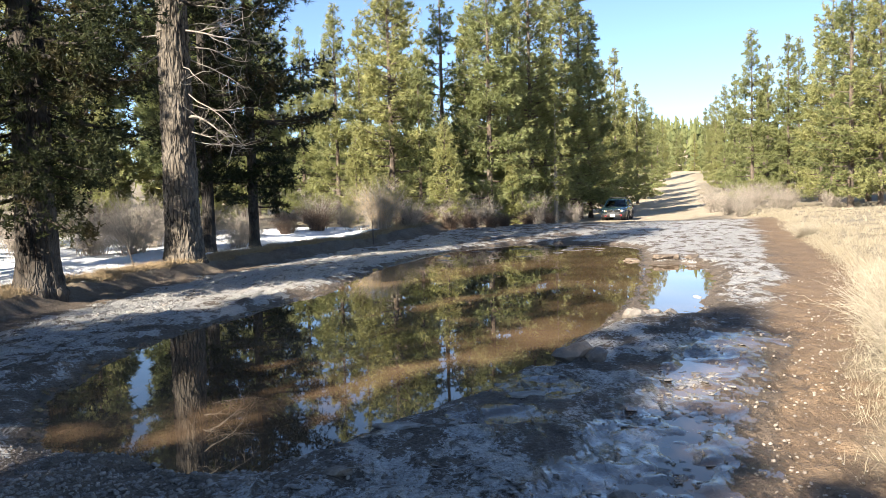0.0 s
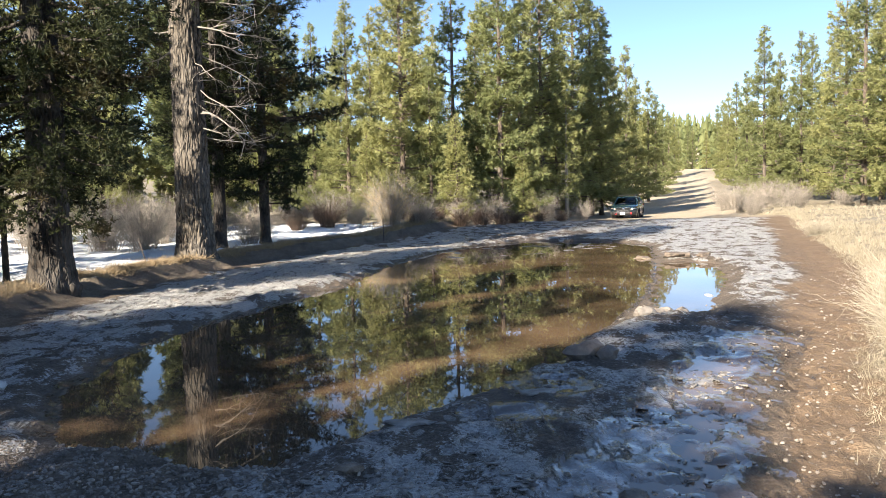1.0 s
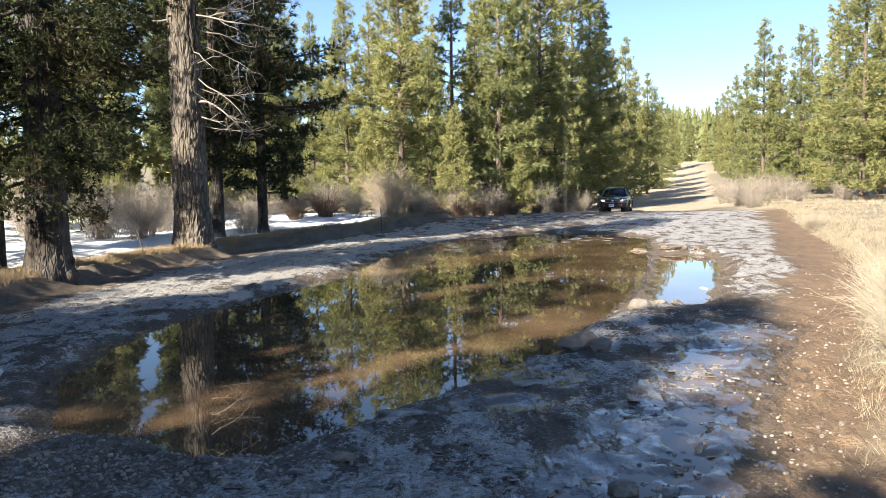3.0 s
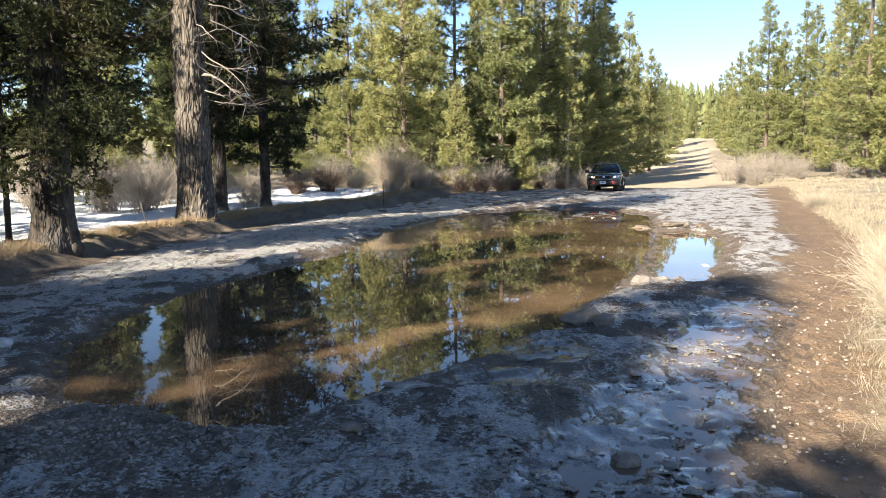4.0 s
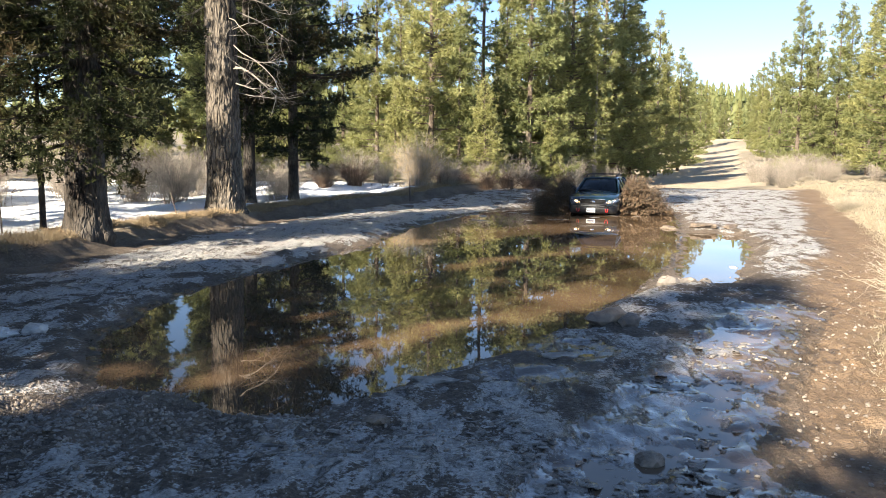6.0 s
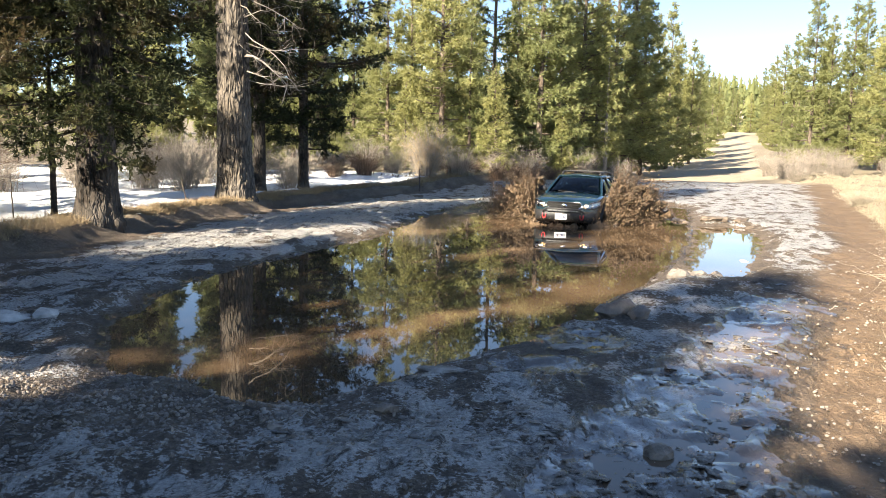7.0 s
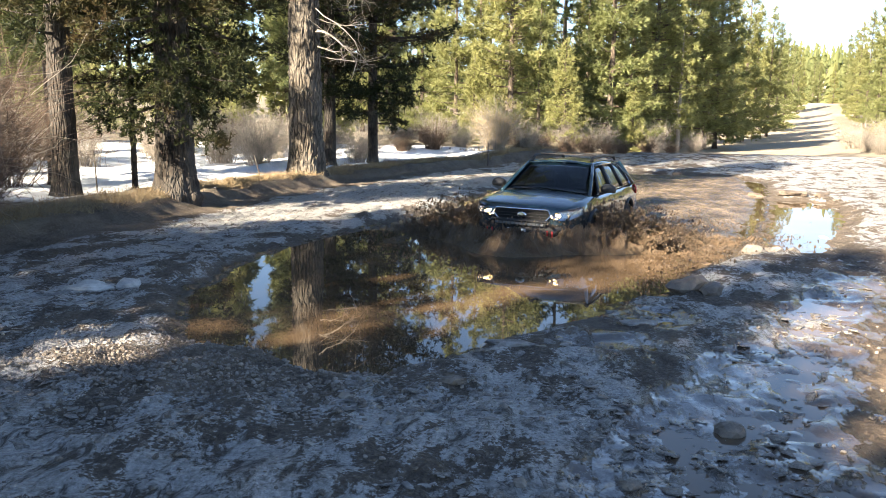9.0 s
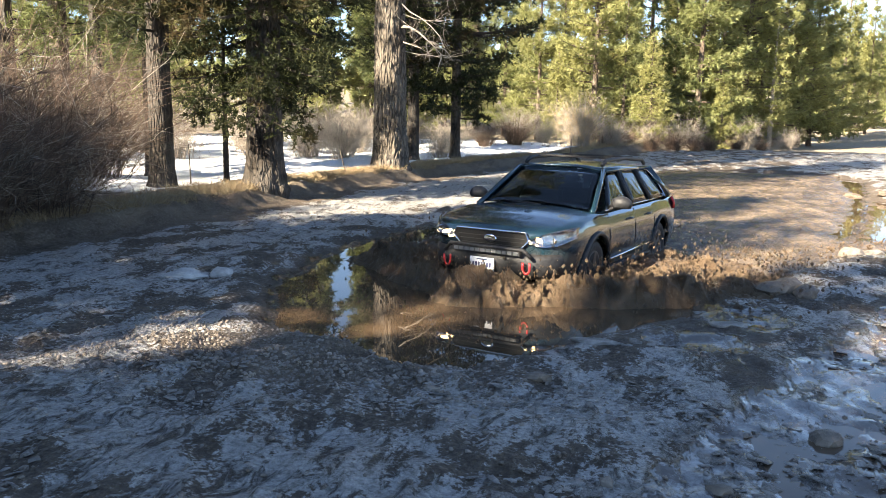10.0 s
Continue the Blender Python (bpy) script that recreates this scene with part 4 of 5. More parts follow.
def joined(name, label, category, material, models, xy, sizes, squash=0.6, lift=0.25, tilt=0.3, seed=1):
    """Very many small pieces in one mesh, each a turned copy of one of the models."""
    g = np.random.default_rng(seed)
    z = land(xy[:, 0], xy[:, 1])
    vs, fs, base = [], [], 0
    for i, (x, y) in enumerate(xy):
        mv, mf = models[i % len(models)]
        rot = np.array(Euler((g.normal(0, tilt), g.normal(0, tilt), g.uniform(0, 6.28))).to_matrix())
        v = (mv * [1, g.uniform(0.6, 1), squash]) @ rot.T * sizes[i] + [x, y, z[i] + sizes[i] * squash * lift]
        vs.append(v), fs.append(mf + base)
        base += len(mv)
    return tagged(part(name, tri_mesh(name, np.concatenate(vs), np.concatenate(fs)), material), label, category, kind="stuff")


def lump_models(count, seed, detail=1, rough=0.3):
    out = []
    for i in range(count):
        me = stone_mesh("lump", seed + i, (1, 1, 1), detail, rough)
        v = np.empty(len(me.vertices) * 3)
        me.vertices.foreach_get("co", v)
        out.append((v.reshape(-1, 3), np.array([p.vertices[:] for p in me.polygons])))
        bpy.data.meshes.remove(me)
    return out


def flake_models(count, seed):
    """Thin broken plates with an uneven outline."""
    out, g = [], np.random.default_rng(seed)
    for _ in range(count):
        k = 7
        a = np.sort(g.uniform(0, 6.28, k))
        r = g.uniform(0.55, 1.1, k)
        ring = np.c_[np.cos(a) * r, np.sin(a) * r]
        v = np.r_[np.c_[ring * 1.05, np.full(k, -0.12)], np.c_[ring, np.full(k, 0.10)], [[0, 0, 0.13]]]
        f = [[i, (i + 1) % k, k + (i + 1) % k] for i in range(k)] + [[i, k + (i + 1) % k, k + i] for i in range(k)] + [[k + i, k + (i + 1) % k, 2 * k] for i in range(k)]
        out.append((v, np.array(f)))
    return out


PEBBLES, FLAKES = lump_models(6, 400), flake_models(8, 401)
g = np.random.default_rng(41)
fan = np.c_[g.normal(-2.6, 1.0, 2600), g.normal(5.25, 0.55, 2600)]
loose = np.c_[g.uniform(-7, 5, 2200), 3 + 11 * g.uniform(0, 1, 2200) ** 1.5]
trackside = np.c_[np.zeros(500), 3.5 + 14 * g.uniform(0, 1, 500) ** 1.4]
trackside[:, 0] = verge_x(trackside[:, 1]) - np.abs(g.normal(0.2, 0.6, 500))
stones = np.concatenate([fan, loose, trackside])
stones = stones[(puddle_depth(stones[:, 0], stones[:, 1]) < -0.02)]
scatter("gravel", "loose mixed gravel on the frozen mud", "gravel", GRAVEL, PEBBLES, stones, g.uniform(0.2, 1, len(stones)) ** 2.4 * 0.024 + 0.005, 0.65, 0.2, 0.4, 42, "pebble", 6.5)
shelf = np.c_[np.zeros(5200), 3.0 + 15 * g.uniform(0, 1, 5200) ** 1.3]
shelf[:, 0] = np.interp(shelf[:, 1], [3, 9, 18], [-0.2, 2.6, 6.5]) + g.normal(0, 1.0, 5200)
left = np.c_[-4.6 - np.abs(g.normal(0, 1.3, 1800)), 4 + 16 * g.uniform(0, 1, 1800)]
front = np.c_[g.uniform(-6, 2, 2600), 2.8 + 2.6 * g.uniform(0, 1, 2600)]
flakes = np.concatenate([shelf, left, front])
flakes = flakes[(puddle_depth(flakes[:, 0], flakes[:, 1]) < -0.06) & (pool_depth(flakes[:, 0], flakes[:, 1]) < -0.06) & (flakes[:, 0] < verge_x(flakes[:, 1]) - 1.1)]
flakes = flakes[value_noise(flakes[:, 0], flakes[:, 1], 0.6, 43) + 0.6 * value_noise(flakes[:, 0], flakes[:, 1], 1.9, 44) > 0.0]
scatter("ice_crust", "broken plates of grey ice crust on the mud", "ice", CRUST, FLAKES, flakes, g.uniform(0, 1, len(flakes)) ** 3.0 * 0.075 + 0.012, 0.34, 0.12, 0.16, 45, "ice_plate", 8.0)
rafts = np.c_[g.uniform(0, 6, 240), g.uniform(25, 31.5, 240)]
rafts = rafts[puddle_depth(rafts[:, 0], rafts[:, 1]) > 0.15]


def floating(name, label, x, y, size, seed):
    me = stone_mesh(name, seed, size, 2, 0.3, 0.5)
    ob = tagged(part(name, me, ICE if name == "ice_sliver" else CRUST), label, "ice")
    ob.location, ob.rotation_euler = (x, y, size[2] * 0.1), (0, 0, seed)
    return ob


floating("ice_sliver", "pale sliver of ice floating in the clear pool", 4.75, 15.0, (0.22, 0.07, 0.02), 501)
for i in range(min(20, len(rafts))):
    floating("ice_sheet", "thin dark sheet of ice floating on the puddle", *rafts[i], (g.uniform(0.15, 0.5), g.uniform(0.06, 0.2), 0.006), 510 + i)


def rod(name, label, category, material, a, b, r):
    v, f = tubes(np.linspace(a, b, 5)[None], np.full((1, 5), r) * [[1, 1, 1, 0.9, 0.7]], 6)
    return tagged(part(name, smooth(tri_mesh(name, v, f)), material), label, category)


rod("dead_stick", "dark dead stick poking out of the bank", "stick", BARK_SHADED, (-8.0, 20.8, height(-8.0, 20.8) - 0.1), (-8.3, 21.1, 1.0), 0.018)
rod("fence_post", "rusty steel fence post at the meadow's edge", "post", RUSTY, (-2.95, 34.2, height(-2.95, 34.2) - 0.2), (-2.97, 34.2, 1.05), 0.03)
rod("dead_stick", "thin dead stick at the foot of the roadside pine", "stick", BARK_SHADED, (-10.0, 16.2, height(-10.0, 16.2) - 0.1), (-10.1, 16.3, 1.2), 0.015)


# ---------------------------------------------------------------- the car
def car_paint():
    n = Nodes("dark_teal_metallic_paint")
    sep = n.tree.nodes.new("ShaderNodeSeparateXYZ")
    n.link(n.coord.outputs["Object"], sep.inputs[0])
    low = n.ramp(sep.outputs[2], [(0.30, 1.0), (0.75, 0.0)])
    dirt = n.math("MULTIPLY", low, n.ramp(n.noise(4, 7, 0.72), [(0.38, 0.0), (0.62, 1.0)]))
    c = n.mix(dirt, (0.011, 0.036, 0.052), (0.13, 0.095, 0.065))
    rough = n.mix(dirt, (0.18, 0.18, 0.18), (0.7, 0.7, 0.7))
    return n.done(c, rough, n.math("SUBTRACT", 0.40, n.math("MULTIPLY", dirt, 0.38)), Coat_Weight=0.8, Coat_Roughness=0.05)


def plain(name, colour, rough, metal=0.0, grain=0.0, **more):
    n = Nodes(name)
    if grain:
        f = n.noise(30, 5, 0.65)
        n.bump(f, grain, 0.01)
        colour = n.mix(n.ramp(f, [(0.35, 0.0), (0.7, 1.0)]), colour, tuple(min(1, c * 1.6 + 0.015) for c in colour))
    return n.done(colour, rough, metal, **more)


PAINT = car_paint()
MESH = plain("matt_black_grille_mesh", (0.005, 0.005, 0.005), 0.9)
BLACK = plain("black_textured_plastic", (0.009, 0.009, 0.010), 0.55, 0.0, 0.3)
STEEL = plain("black_powder_coated_steel", (0.008, 0.008, 0.009), 0.6, 0.0, 0.2)
CHROME = plain("chrome_trim", (0.75, 0.76, 0.78), 0.12, 1.0)
GLASS = plain("tinted_window_glass", (0.10, 0.13, 0.13), 0.015, 0.0, Transmission_Weight=1.0, IOR=1.45)
LENS = plain("clear_lamp_lens", (0.93, 0.94, 0.95), 0.02, 0.0, Transmission_Weight=1.0, IOR=1.45)
REFLECTOR = plain("lamp_reflector", (0.30, 0.31, 0.32), 0.25, 0.9)
LIT = plain("lit_lamp_filament", (1.0, 0.8, 0.55), 0.4, Emission_Color=(1.0, 0.66, 0.32), Emission_Strength=3.0)
REDPAINT = plain("red_shackle_paint", (0.55, 0.025, 0.03), 0.4)
RUBBER = plain("black_tyre_rubber", (0.014, 0.013, 0.013), 0.8, 0.0, 0.5)
ALLOY = plain("dark_grey_alloy", (0.09, 0.09, 0.095), 0.35, 0.8)
PLATE = plain("white_plate_enamel", (0.72, 0.72, 0.70), 0.45, 0.0, 0.1)
INK = plain("dark_blue_ink", (0.02, 0.03, 0.09), 0.5)
TAIL = plain("red_tail_lens", (0.38, 0.015, 0.015), 0.1)
CABIN = plain("dark_cabin_cloth", (0.022, 0.022, 0.024), 0.9, 0.0, 0.4)
LED = plain("grey_light_bar_lens", (0.20, 0.205, 0.21), 0.2, 0.3)


def nose_x(y):
    """How far back the front lies at a distance from the middle line."""
    return np.interp(np.abs(y), [0, 0.46, 0.58, 0.69, 0.77, 0.84, 0.885, 0.915, 0.93], [0.0, -0.01, -0.035, -0.085, -0.155, -0.255, -0.40, -0.60, -0.9])


def car_top(x):
    return np.interp(x, [-4.82, -4.7, -4.4, -1.3, -1.1, -0.8, -0.5, -0.25, -0.12, -0.05, 0.0], [0.98, 1.06, 1.07, 1.03, 1.045, 1.015, 0.98, 0.935, 0.905, 0.88, 0.835])


def car_taper(x):
    front = np.interp(-x, [0.0, 0.01, 0.035, 0.085, 0.155, 0.255, 0.40, 0.60, 0.9], np.array([0.40, 0.46, 0.58, 0.69, 0.77, 0.84, 0.885, 0.915, 0.93]) / 0.93)
    return front * np.interp(x, [-4.82, -4.75, -4.6, -4.3, -3.6], [0.80, 0.89, 0.95, 0.98, 1.0])


def car_side(z):
    return np.interp(z, [0.22, 0.34, 0.5, 0.66, 0.78, 0.9, 1.0, 1.1], [0.82, 0.885, 0.92, 0.93, 0.925, 0.905, 0.865, 0.83])


AXLES, WHEEL_R = (-0.97, -3.715), 0.355


def car_sill(x):
    z = np.interp(x, [-4.82, -4.6, -4.2, -0.6, -0.2, 0.0], [0.50, 0.38, 0.27, 0.25, 0.34, 0.40])
    for a in AXLES:
        z = np.maximum(z, np.where(np.abs(x - a) < 0.43, WHEEL_R + np.sqrt(np.maximum(0.43**2 - (x - a) ** 2, 0)), 0))
    return z


def car_body(parent):
    xs = np.unique(np.r_[np.linspace(-4.82, 0, 110), [-0.01, -0.035, -0.06]])
    nside, ntop = 12, 7
    verts = []
    for x in xs:
        lo, hi, t = car_sill(x), car_top(x) - 0.035, car_taper(x)
        z = np.linspace(lo, hi, nside)
        y = car_side(z) * t
        zt = np.linspace(0, 1, ntop + 1)[1:]
        edge = y[-1]
        yt, zz = edge * (1 - zt), hi + (car_top(x) + 0.03 - hi) * np.sin(zt * np.pi / 2) ** 0.8
        half = np.r_[np.c_[np.full(nside, x), y, z], np.c_[np.full(ntop, x), yt, zz]]
        other = half[:-1][::-1] * [1, -1, 1]
        verts.append(np.r_[half, other])
    verts = np.array(verts)
    n, k, _ = verts.shape
    idx = np.arange(n * k).reshape(n, k)
    quads = np.stack([idx[:-1, :-1], idx[1:, :-1], idx[1:, 1:], idx[:-1, 1:]], -1).reshape(-1, 4)
    bm = bmesh.new()
    vs = [bm.verts.new(v) for v in verts.reshape(-1, 3)]
    for q in quads:
        bm.faces.new([vs[i] for i in q])
    for ring in (idx[0], idx[-1][::-1]):
        bm.faces.new([vs[i] for i in ring])
    bmesh.ops.recalc_face_normals(bm, faces=bm.faces)
    for f in bm.faces:
        f.smooth = len(f.verts) == 4
    return part("body", bm, PAINT, parent)


def sheet(rows, thick=0.012):
    """A curved plate through a grid of points, with thickness."""
    p = np.array(rows, float)
    nu, nv, _ = p.shape
    du, dv = np.gradient(p, axis=0), np.gradient(p, axis=1)
    nor = unit(np.cross(du, dv))
    back = p - nor * thick
    idx = np.arange(nu * nv).reshape(nu, nv)
    q = np.stack([idx[:-1, :-1], idx[1:, :-1], idx[1:, 1:], idx[:-1, 1:]], -1).reshape(-1, 4)
    faces = [*q, *(q[:, ::-1] + nu * nv)]
    rim = np.r_[idx[0, :], idx[1:, -1], idx[-1, -2::-1], idx[-2:0:-1, 0]]
    for a, b in zip(rim, np.roll(rim, -1)):
        faces.append(np.array([b, a, a + nu * nv, b + nu * nv]))
    me = tri_mesh("sheet", np.r_[p.reshape(-1, 3), back.reshape(-1, 3)], np.array(faces))
    bm = bmesh.new()
    bm.from_mesh(me)
    bmesh.ops.recalc_face_normals(bm, faces=bm.faces)
    bm.to_mesh(me), bm.free()
    return me


def bilinear(a, b, c, d, nu=6, nv=6, bulge=(0, 0, 0)):
    """A grid between corners a, b (bottom) and d, c (top), swollen in the middle."""
    u, v = np.meshgrid(np.linspace(0, 1, nu), np.linspace(0, 1, nv), indexing="ij")
    a, b, c, d = (np.array(q, float) for q in (a, b, c, d))
    u, v = u[..., None], v[..., None]
    return a * (1 - u) * (1 - v) + b * u * (1 - v) + c * u * v + d * (1 - u) * v + np.array(bulge) * (4 * u * (1 - u)) * (0.5 + 2 * v * (1 - v))


def bar(points, r, sides=8, flat=1.0):
    p = np.array(points, float)[None]
    v, f = tubes(p, np.full((1, p.shape[1]), r), sides)
    me = smooth(tri_mesh("bar", v, f))
    bm = bmesh.new()
    bm.from_mesh(me)
    bmesh.ops.holes_fill(bm, edges=[e for e in bm.edges if e.is_boundary])
    bm.to_mesh(me), bm.free()
    return me


def block(size, at, bevel=0.01, shear=None):
    bm = bmesh.new()
    bmesh.ops.create_cube(bm, size=1)
    for v in bm.verts:
        v.co = Vector((v.co.x * size[0], v.co.y * size[1], v.co.z * size[2])) + Vector(at)
    bmesh.ops.bevel(bm, geom=bm.edges, offset=bevel, segments=2, affect="EDGES")
    return bm


def lathe(profile, sides=36):
    """Rings about the y axis from (y, radius) pairs, as a bmesh."""
    bm = bmesh.new()
    rings = [[bm.verts.new((r * math.cos(a), y, r * math.sin(a))) for a in np.arange(sides) * 2 * math.pi / sides] for y, r in profile]
    for p, q in zip(rings, rings[1:]):
        for i in range(sides):
            bm.faces.new((p[i], p[(i + 1) % sides], q[(i + 1) % sides], q[i])).smooth = True
    for ring in (rings[0], rings[-1]):
        bm.faces.new(ring)
    bmesh.ops.recalc_face_normals(bm, faces=bm.faces)
    return bm


def car_wheel(parent, x, y):
    side = 1 if y > 0 else -1
    wheel = tagged(new("wheel"), "muddy black off-road wheel with a dark alloy rim")
    wheel.parent = parent
    r, w = WHEEL_R, 0.115
    part("tyre", lathe([(-w * 0.8, 0.24), (-w, 0.27), (-w, 0.32), (-w * 0.75, r), (w * 0.75, r), (w, 0.32), (w, 0.27), (w * 0.8, 0.24)], 40), RUBBER, wheel)
    bm = lathe([(side * 0.02, 0.235), (side * w * 0.85, 0.235), (side * w * 0.85, 0.215), (side * 0.05, 0.20), (side * 0.04, 0.0001)], 36)
    for k in range(5):
        a = k * 2 * math.pi / 5
        spoke = bmesh.ops.create_cube(bm, size=1)["verts"]
        for v in spoke:
            wide = 0.05 - 0.015 * (v.co.x + 0.5)
            p = Vector((0.03 + (v.co.x + 0.5) * 0.19, side * (w * 0.72 + v.co.y * 0.03), v.co.z * wide * 2))
            v.co = Matrix.Rotation(a, 4, "Y") @ p
    part("rim", bm, ALLOY, wheel)
    return wheel, (x, y, WHEEL_R)


def build_car():
    car = tagged(new("station_wagon"), "dark teal muddy station wagon with a black steel bumper driving", "car")
    car_body(car)
    # cabin: roof, pillars, glass
    ru, rv = np.linspace(0, 1, 12), np.linspace(-1, 1, 11)
    roof = [[(-1.96 - 2.2 * u - 0.03 * (1 - v * v) * (u < 0.01), v * (0.575 - 0.03 * u), 1.50 + 0.045 * math.sin(math.pi * min(1, u * 1.1)) - 0.035 * u + 0.045 * (1 - v * v)) for v in rv] for u in ru]
    part("roof", smooth(sheet(roof, -0.03)), PAINT, car)
    screen = bilinear((-1.22, -0.735, 1.055), (-1.22, 0.735, 1.055), (-1.97, 0.565, 1.49), (-1.97, -0.565, 1.49), 14, 8, (0.13, 0, 0.035))
    part("windscreen", smooth(sheet(screen, 0.006)), GLASS, car, "tinted reflective windscreen")
    for s in (1, -1):
        part("wiper", bar([(-1.12, s * 0.1, 1.075), (-1.17, s * 0.1 - 0.35, 1.095)], 0.008), BLACK, car)
        part("windscreen_pillar", smooth(bar([(-1.13, s * 0.775, 1.02), (-1.24, s * 0.755, 1.07), (-1.6, s * 0.675, 1.29), (-1.98, s * 0.592, 1.495)], 0.036)), PAINT, car)
        belt = lambda x: (x, s * 0.842, 1.035 + 0.012 * (-1.5 - x))
        rail = lambda x: (x, s * (0.605 - 0.012 * (-2 - x)), 1.485 + 0.02 * math.sin(math.pi * (-1.9 - x) / 2.4) - 0.012 * (-2 - x))
        for a, b, c, d in ((-1.42, -2.42, -2.42, -1.98), (-2.50, -3.30, -3.22, -2.50), (-3.38, -4.12, -3.86, -3.30)):
            pane = bilinear(belt(a), belt(b), rail(c), rail(d), 6, 5, (0, s * 0.012, 0))
            part("side_window", smooth(sheet(pane, 0.006 * s)), GLASS, car)
        for a, c, r in ((-2.46, -2.46, 0.034), (-3.34, -3.26, 0.032), (-4.22, -3.95, 0.07)):
            part("window_pillar", bar([belt(a), rail(c)], r), BLACK if r < 0.05 else PAINT, car)
        part("roof_edge", bar([rail(-1.97), rail(-2.6), rail(-3.3), rail(-4.05)], 0.035), PAINT, car)
        part("window_trim", bar([belt(-1.40), belt(-2.4), belt(-3.4), belt(-4.12), (-4.0, s * 0.70, 1.33), rail(-3.85), rail(-3.0), rail(-2.2), rail(-1.99)], 0.009), CHROME, car, "bright chrome window trim")
        part("roof_rail", bar([(-2.05, s * 0.54, 1.555), (-2.18, s * 0.54, 1.615), (-3.0, s * 0.53, 1.635), (-3.85, s * 0.52, 1.60), (-3.98, s * 0.52, 1.54)], 0.027), BLACK, car, "raised black roof rail")
        # doors and trim
        for x in (-2.12, -2.95):
            part("door_handle", bar([(x, s * 0.925, 0.885), (x - 0.08, s * 0.945, 0.89), (x - 0.19, s * 0.925, 0.895)], 0.014), PAINT, car)
        for x0 in (-1.42, -2.46, -3.36):
            part("door_seam", bar([(x0, s * 0.868, 1.0), (x0 + 0.02, s * 0.929, 0.78), (x0 + 0.02, s * 0.932, 0.62), (x0 + 0.02, s * 0.905, 0.42)], 0.005), BLACK, car)
        part("side_moulding", bar([(-1.45, s * 0.925, 0.44), (-2.4, s * 0.928, 0.46), (-3.22, s * 0.928, 0.48)], 0.014), CHROME, car, "thin bright side moulding")
        part("sill_cladding", bar([(-1.42, s * 0.87, 0.30), (-2.4, s * 0.885, 0.31), (-3.26, s * 0.87, 0.30)], 0.06), BLACK, car)
        for a in AXLES:
            arch = [(a + 0.445 * math.cos(t), s * (car_side(WHEEL_R + 0.445 * math.sin(t)) * car_taper(a + 0.445 * math.cos(t)) + 0.004), WHEEL_R + 0.445 * math.sin(t)) for t in np.linspace(-0.12, math.pi + 0.12, 22)]
            part("arch_cladding", bar(arch, 0.028), BLACK, car)
            part("arch_liner", lathe([(s * 0.45, 0.02), (s * 0.45, 0.45), (s * 0.80, 0.445)], 28), BLACK, car).location = (a, 0, WHEEL_R)
        # mirrors
        mirror = part("door_mirror", smooth(stone_mesh("door_mirror", 3, (0.085, 0.135, 0.100), 3, 0.03)), BLACK, car, "black door mirror")
        mirror.location = (-1.55, s * 0.995, 1.115)
        part("mirror_arm", bar([(-1.53, s * 0.85, 1.04), (-1.54, s * 0.94, 1.08)], 0.022), BLACK, mirror).matrix_parent_inverse = Matrix.Translation((-mirror.location.x, -mirror.location.y, -mirror.location.z))
        # head lamps
        ys = np.linspace(0.465, 0.885, 14)
        lo = np.interp(ys, [0.45, 0.6, 0.75, 0.91], [0.735, 0.700, 0.715, 0.815])
        hi = np.interp(ys, [0.45, 0.6, 0.75, 0.91], [0.775, 0.845, 0.890, 0.930])
        skin = lambda out, f0, f1: [[(nose_x(y) + out - 0.03 * (w - 0.2), s * (y + out * 0.6), l + (h - l) * w) for w in np.linspace(f0, f1, 4)] for y, l, h in zip(ys, lo, hi)]
        lamp = part("headlight", smooth(sheet(skin(0.012, 0, 1), 0.01)), REFLECTOR, car, "lit clear headlight")
        part("headlight_lens", smooth(sheet(skin(0.022, 0.02, 0.98), 0.004)), LENS, lamp)
        bulb = part("bulb", stone_mesh("bulb", 4, (0.012, 0.060, 0.030), 2, 0.0), LIT, lamp, "warm lit lamp element")
        bulb.location, bulb.rotation_euler = (float(nose_x(0.585)) + 0.03, s * 0.585, 0.775), (0, 0, s * -0.5)
        ring = part("projector", lathe([(-0.01, 0.046), (0.02, 0.05), (0.02, 0.036), (0.005, 0.034), (0.004, 0.001)], 20), CHROME, lamp, "round projector lens")
        ring.location, ring.rotation_euler = (float(nose_x(0.725)) + 0.025, s * 0.725, 0.79), (0, 0, s * -0.6 - math.pi / 2)
        part("tail_light", smooth(sheet([[(x, s * (0.93 * car_taper(x) + 0.006 - 0.05 * (z > 1)), z) for z in (0.86, 0.95, 1.04)] for x in (-4.42, -4.55, -4.66, -4.74)], 0.02 * s)), TAIL, car, "red tail light")
        # recovery shackles
        bow = [(0.115 + 0.0 * t, s * 0.50 + 0.042 * math.cos(t), 0.475 + 0.062 * math.sin(t)) for t in np.linspace(math.pi * 0.95, math.pi * 2.05, 12)]
        bow = [(0.125, bow[0][1], 0.535), *bow, (0.125, bow[-1][1], 0.535)]
        part("tow_shackle", bar(bow, 0.013), REDPAINT, car, "bright red tow shackle")
    # front
    hexa = [(-0.475, 0.775), (-0.43, 0.85), (0.43, 0.85), (0.475, 0.775), (0.37, 0.645), (-0.37, 0.645)]
    bm = bmesh.new()
    f = bm.faces.new([bm.verts.new((0.018, y, z)) for y, z in hexa])
    ext = bmesh.ops.extrude_face_region(bm, geom=[f])["geom"]
    for v in ext:
        if isinstance(v, bmesh.types.BMVert):
            v.co.x = -0.05
    bmesh.ops.recalc_face_normals(bm, faces=bm.faces)
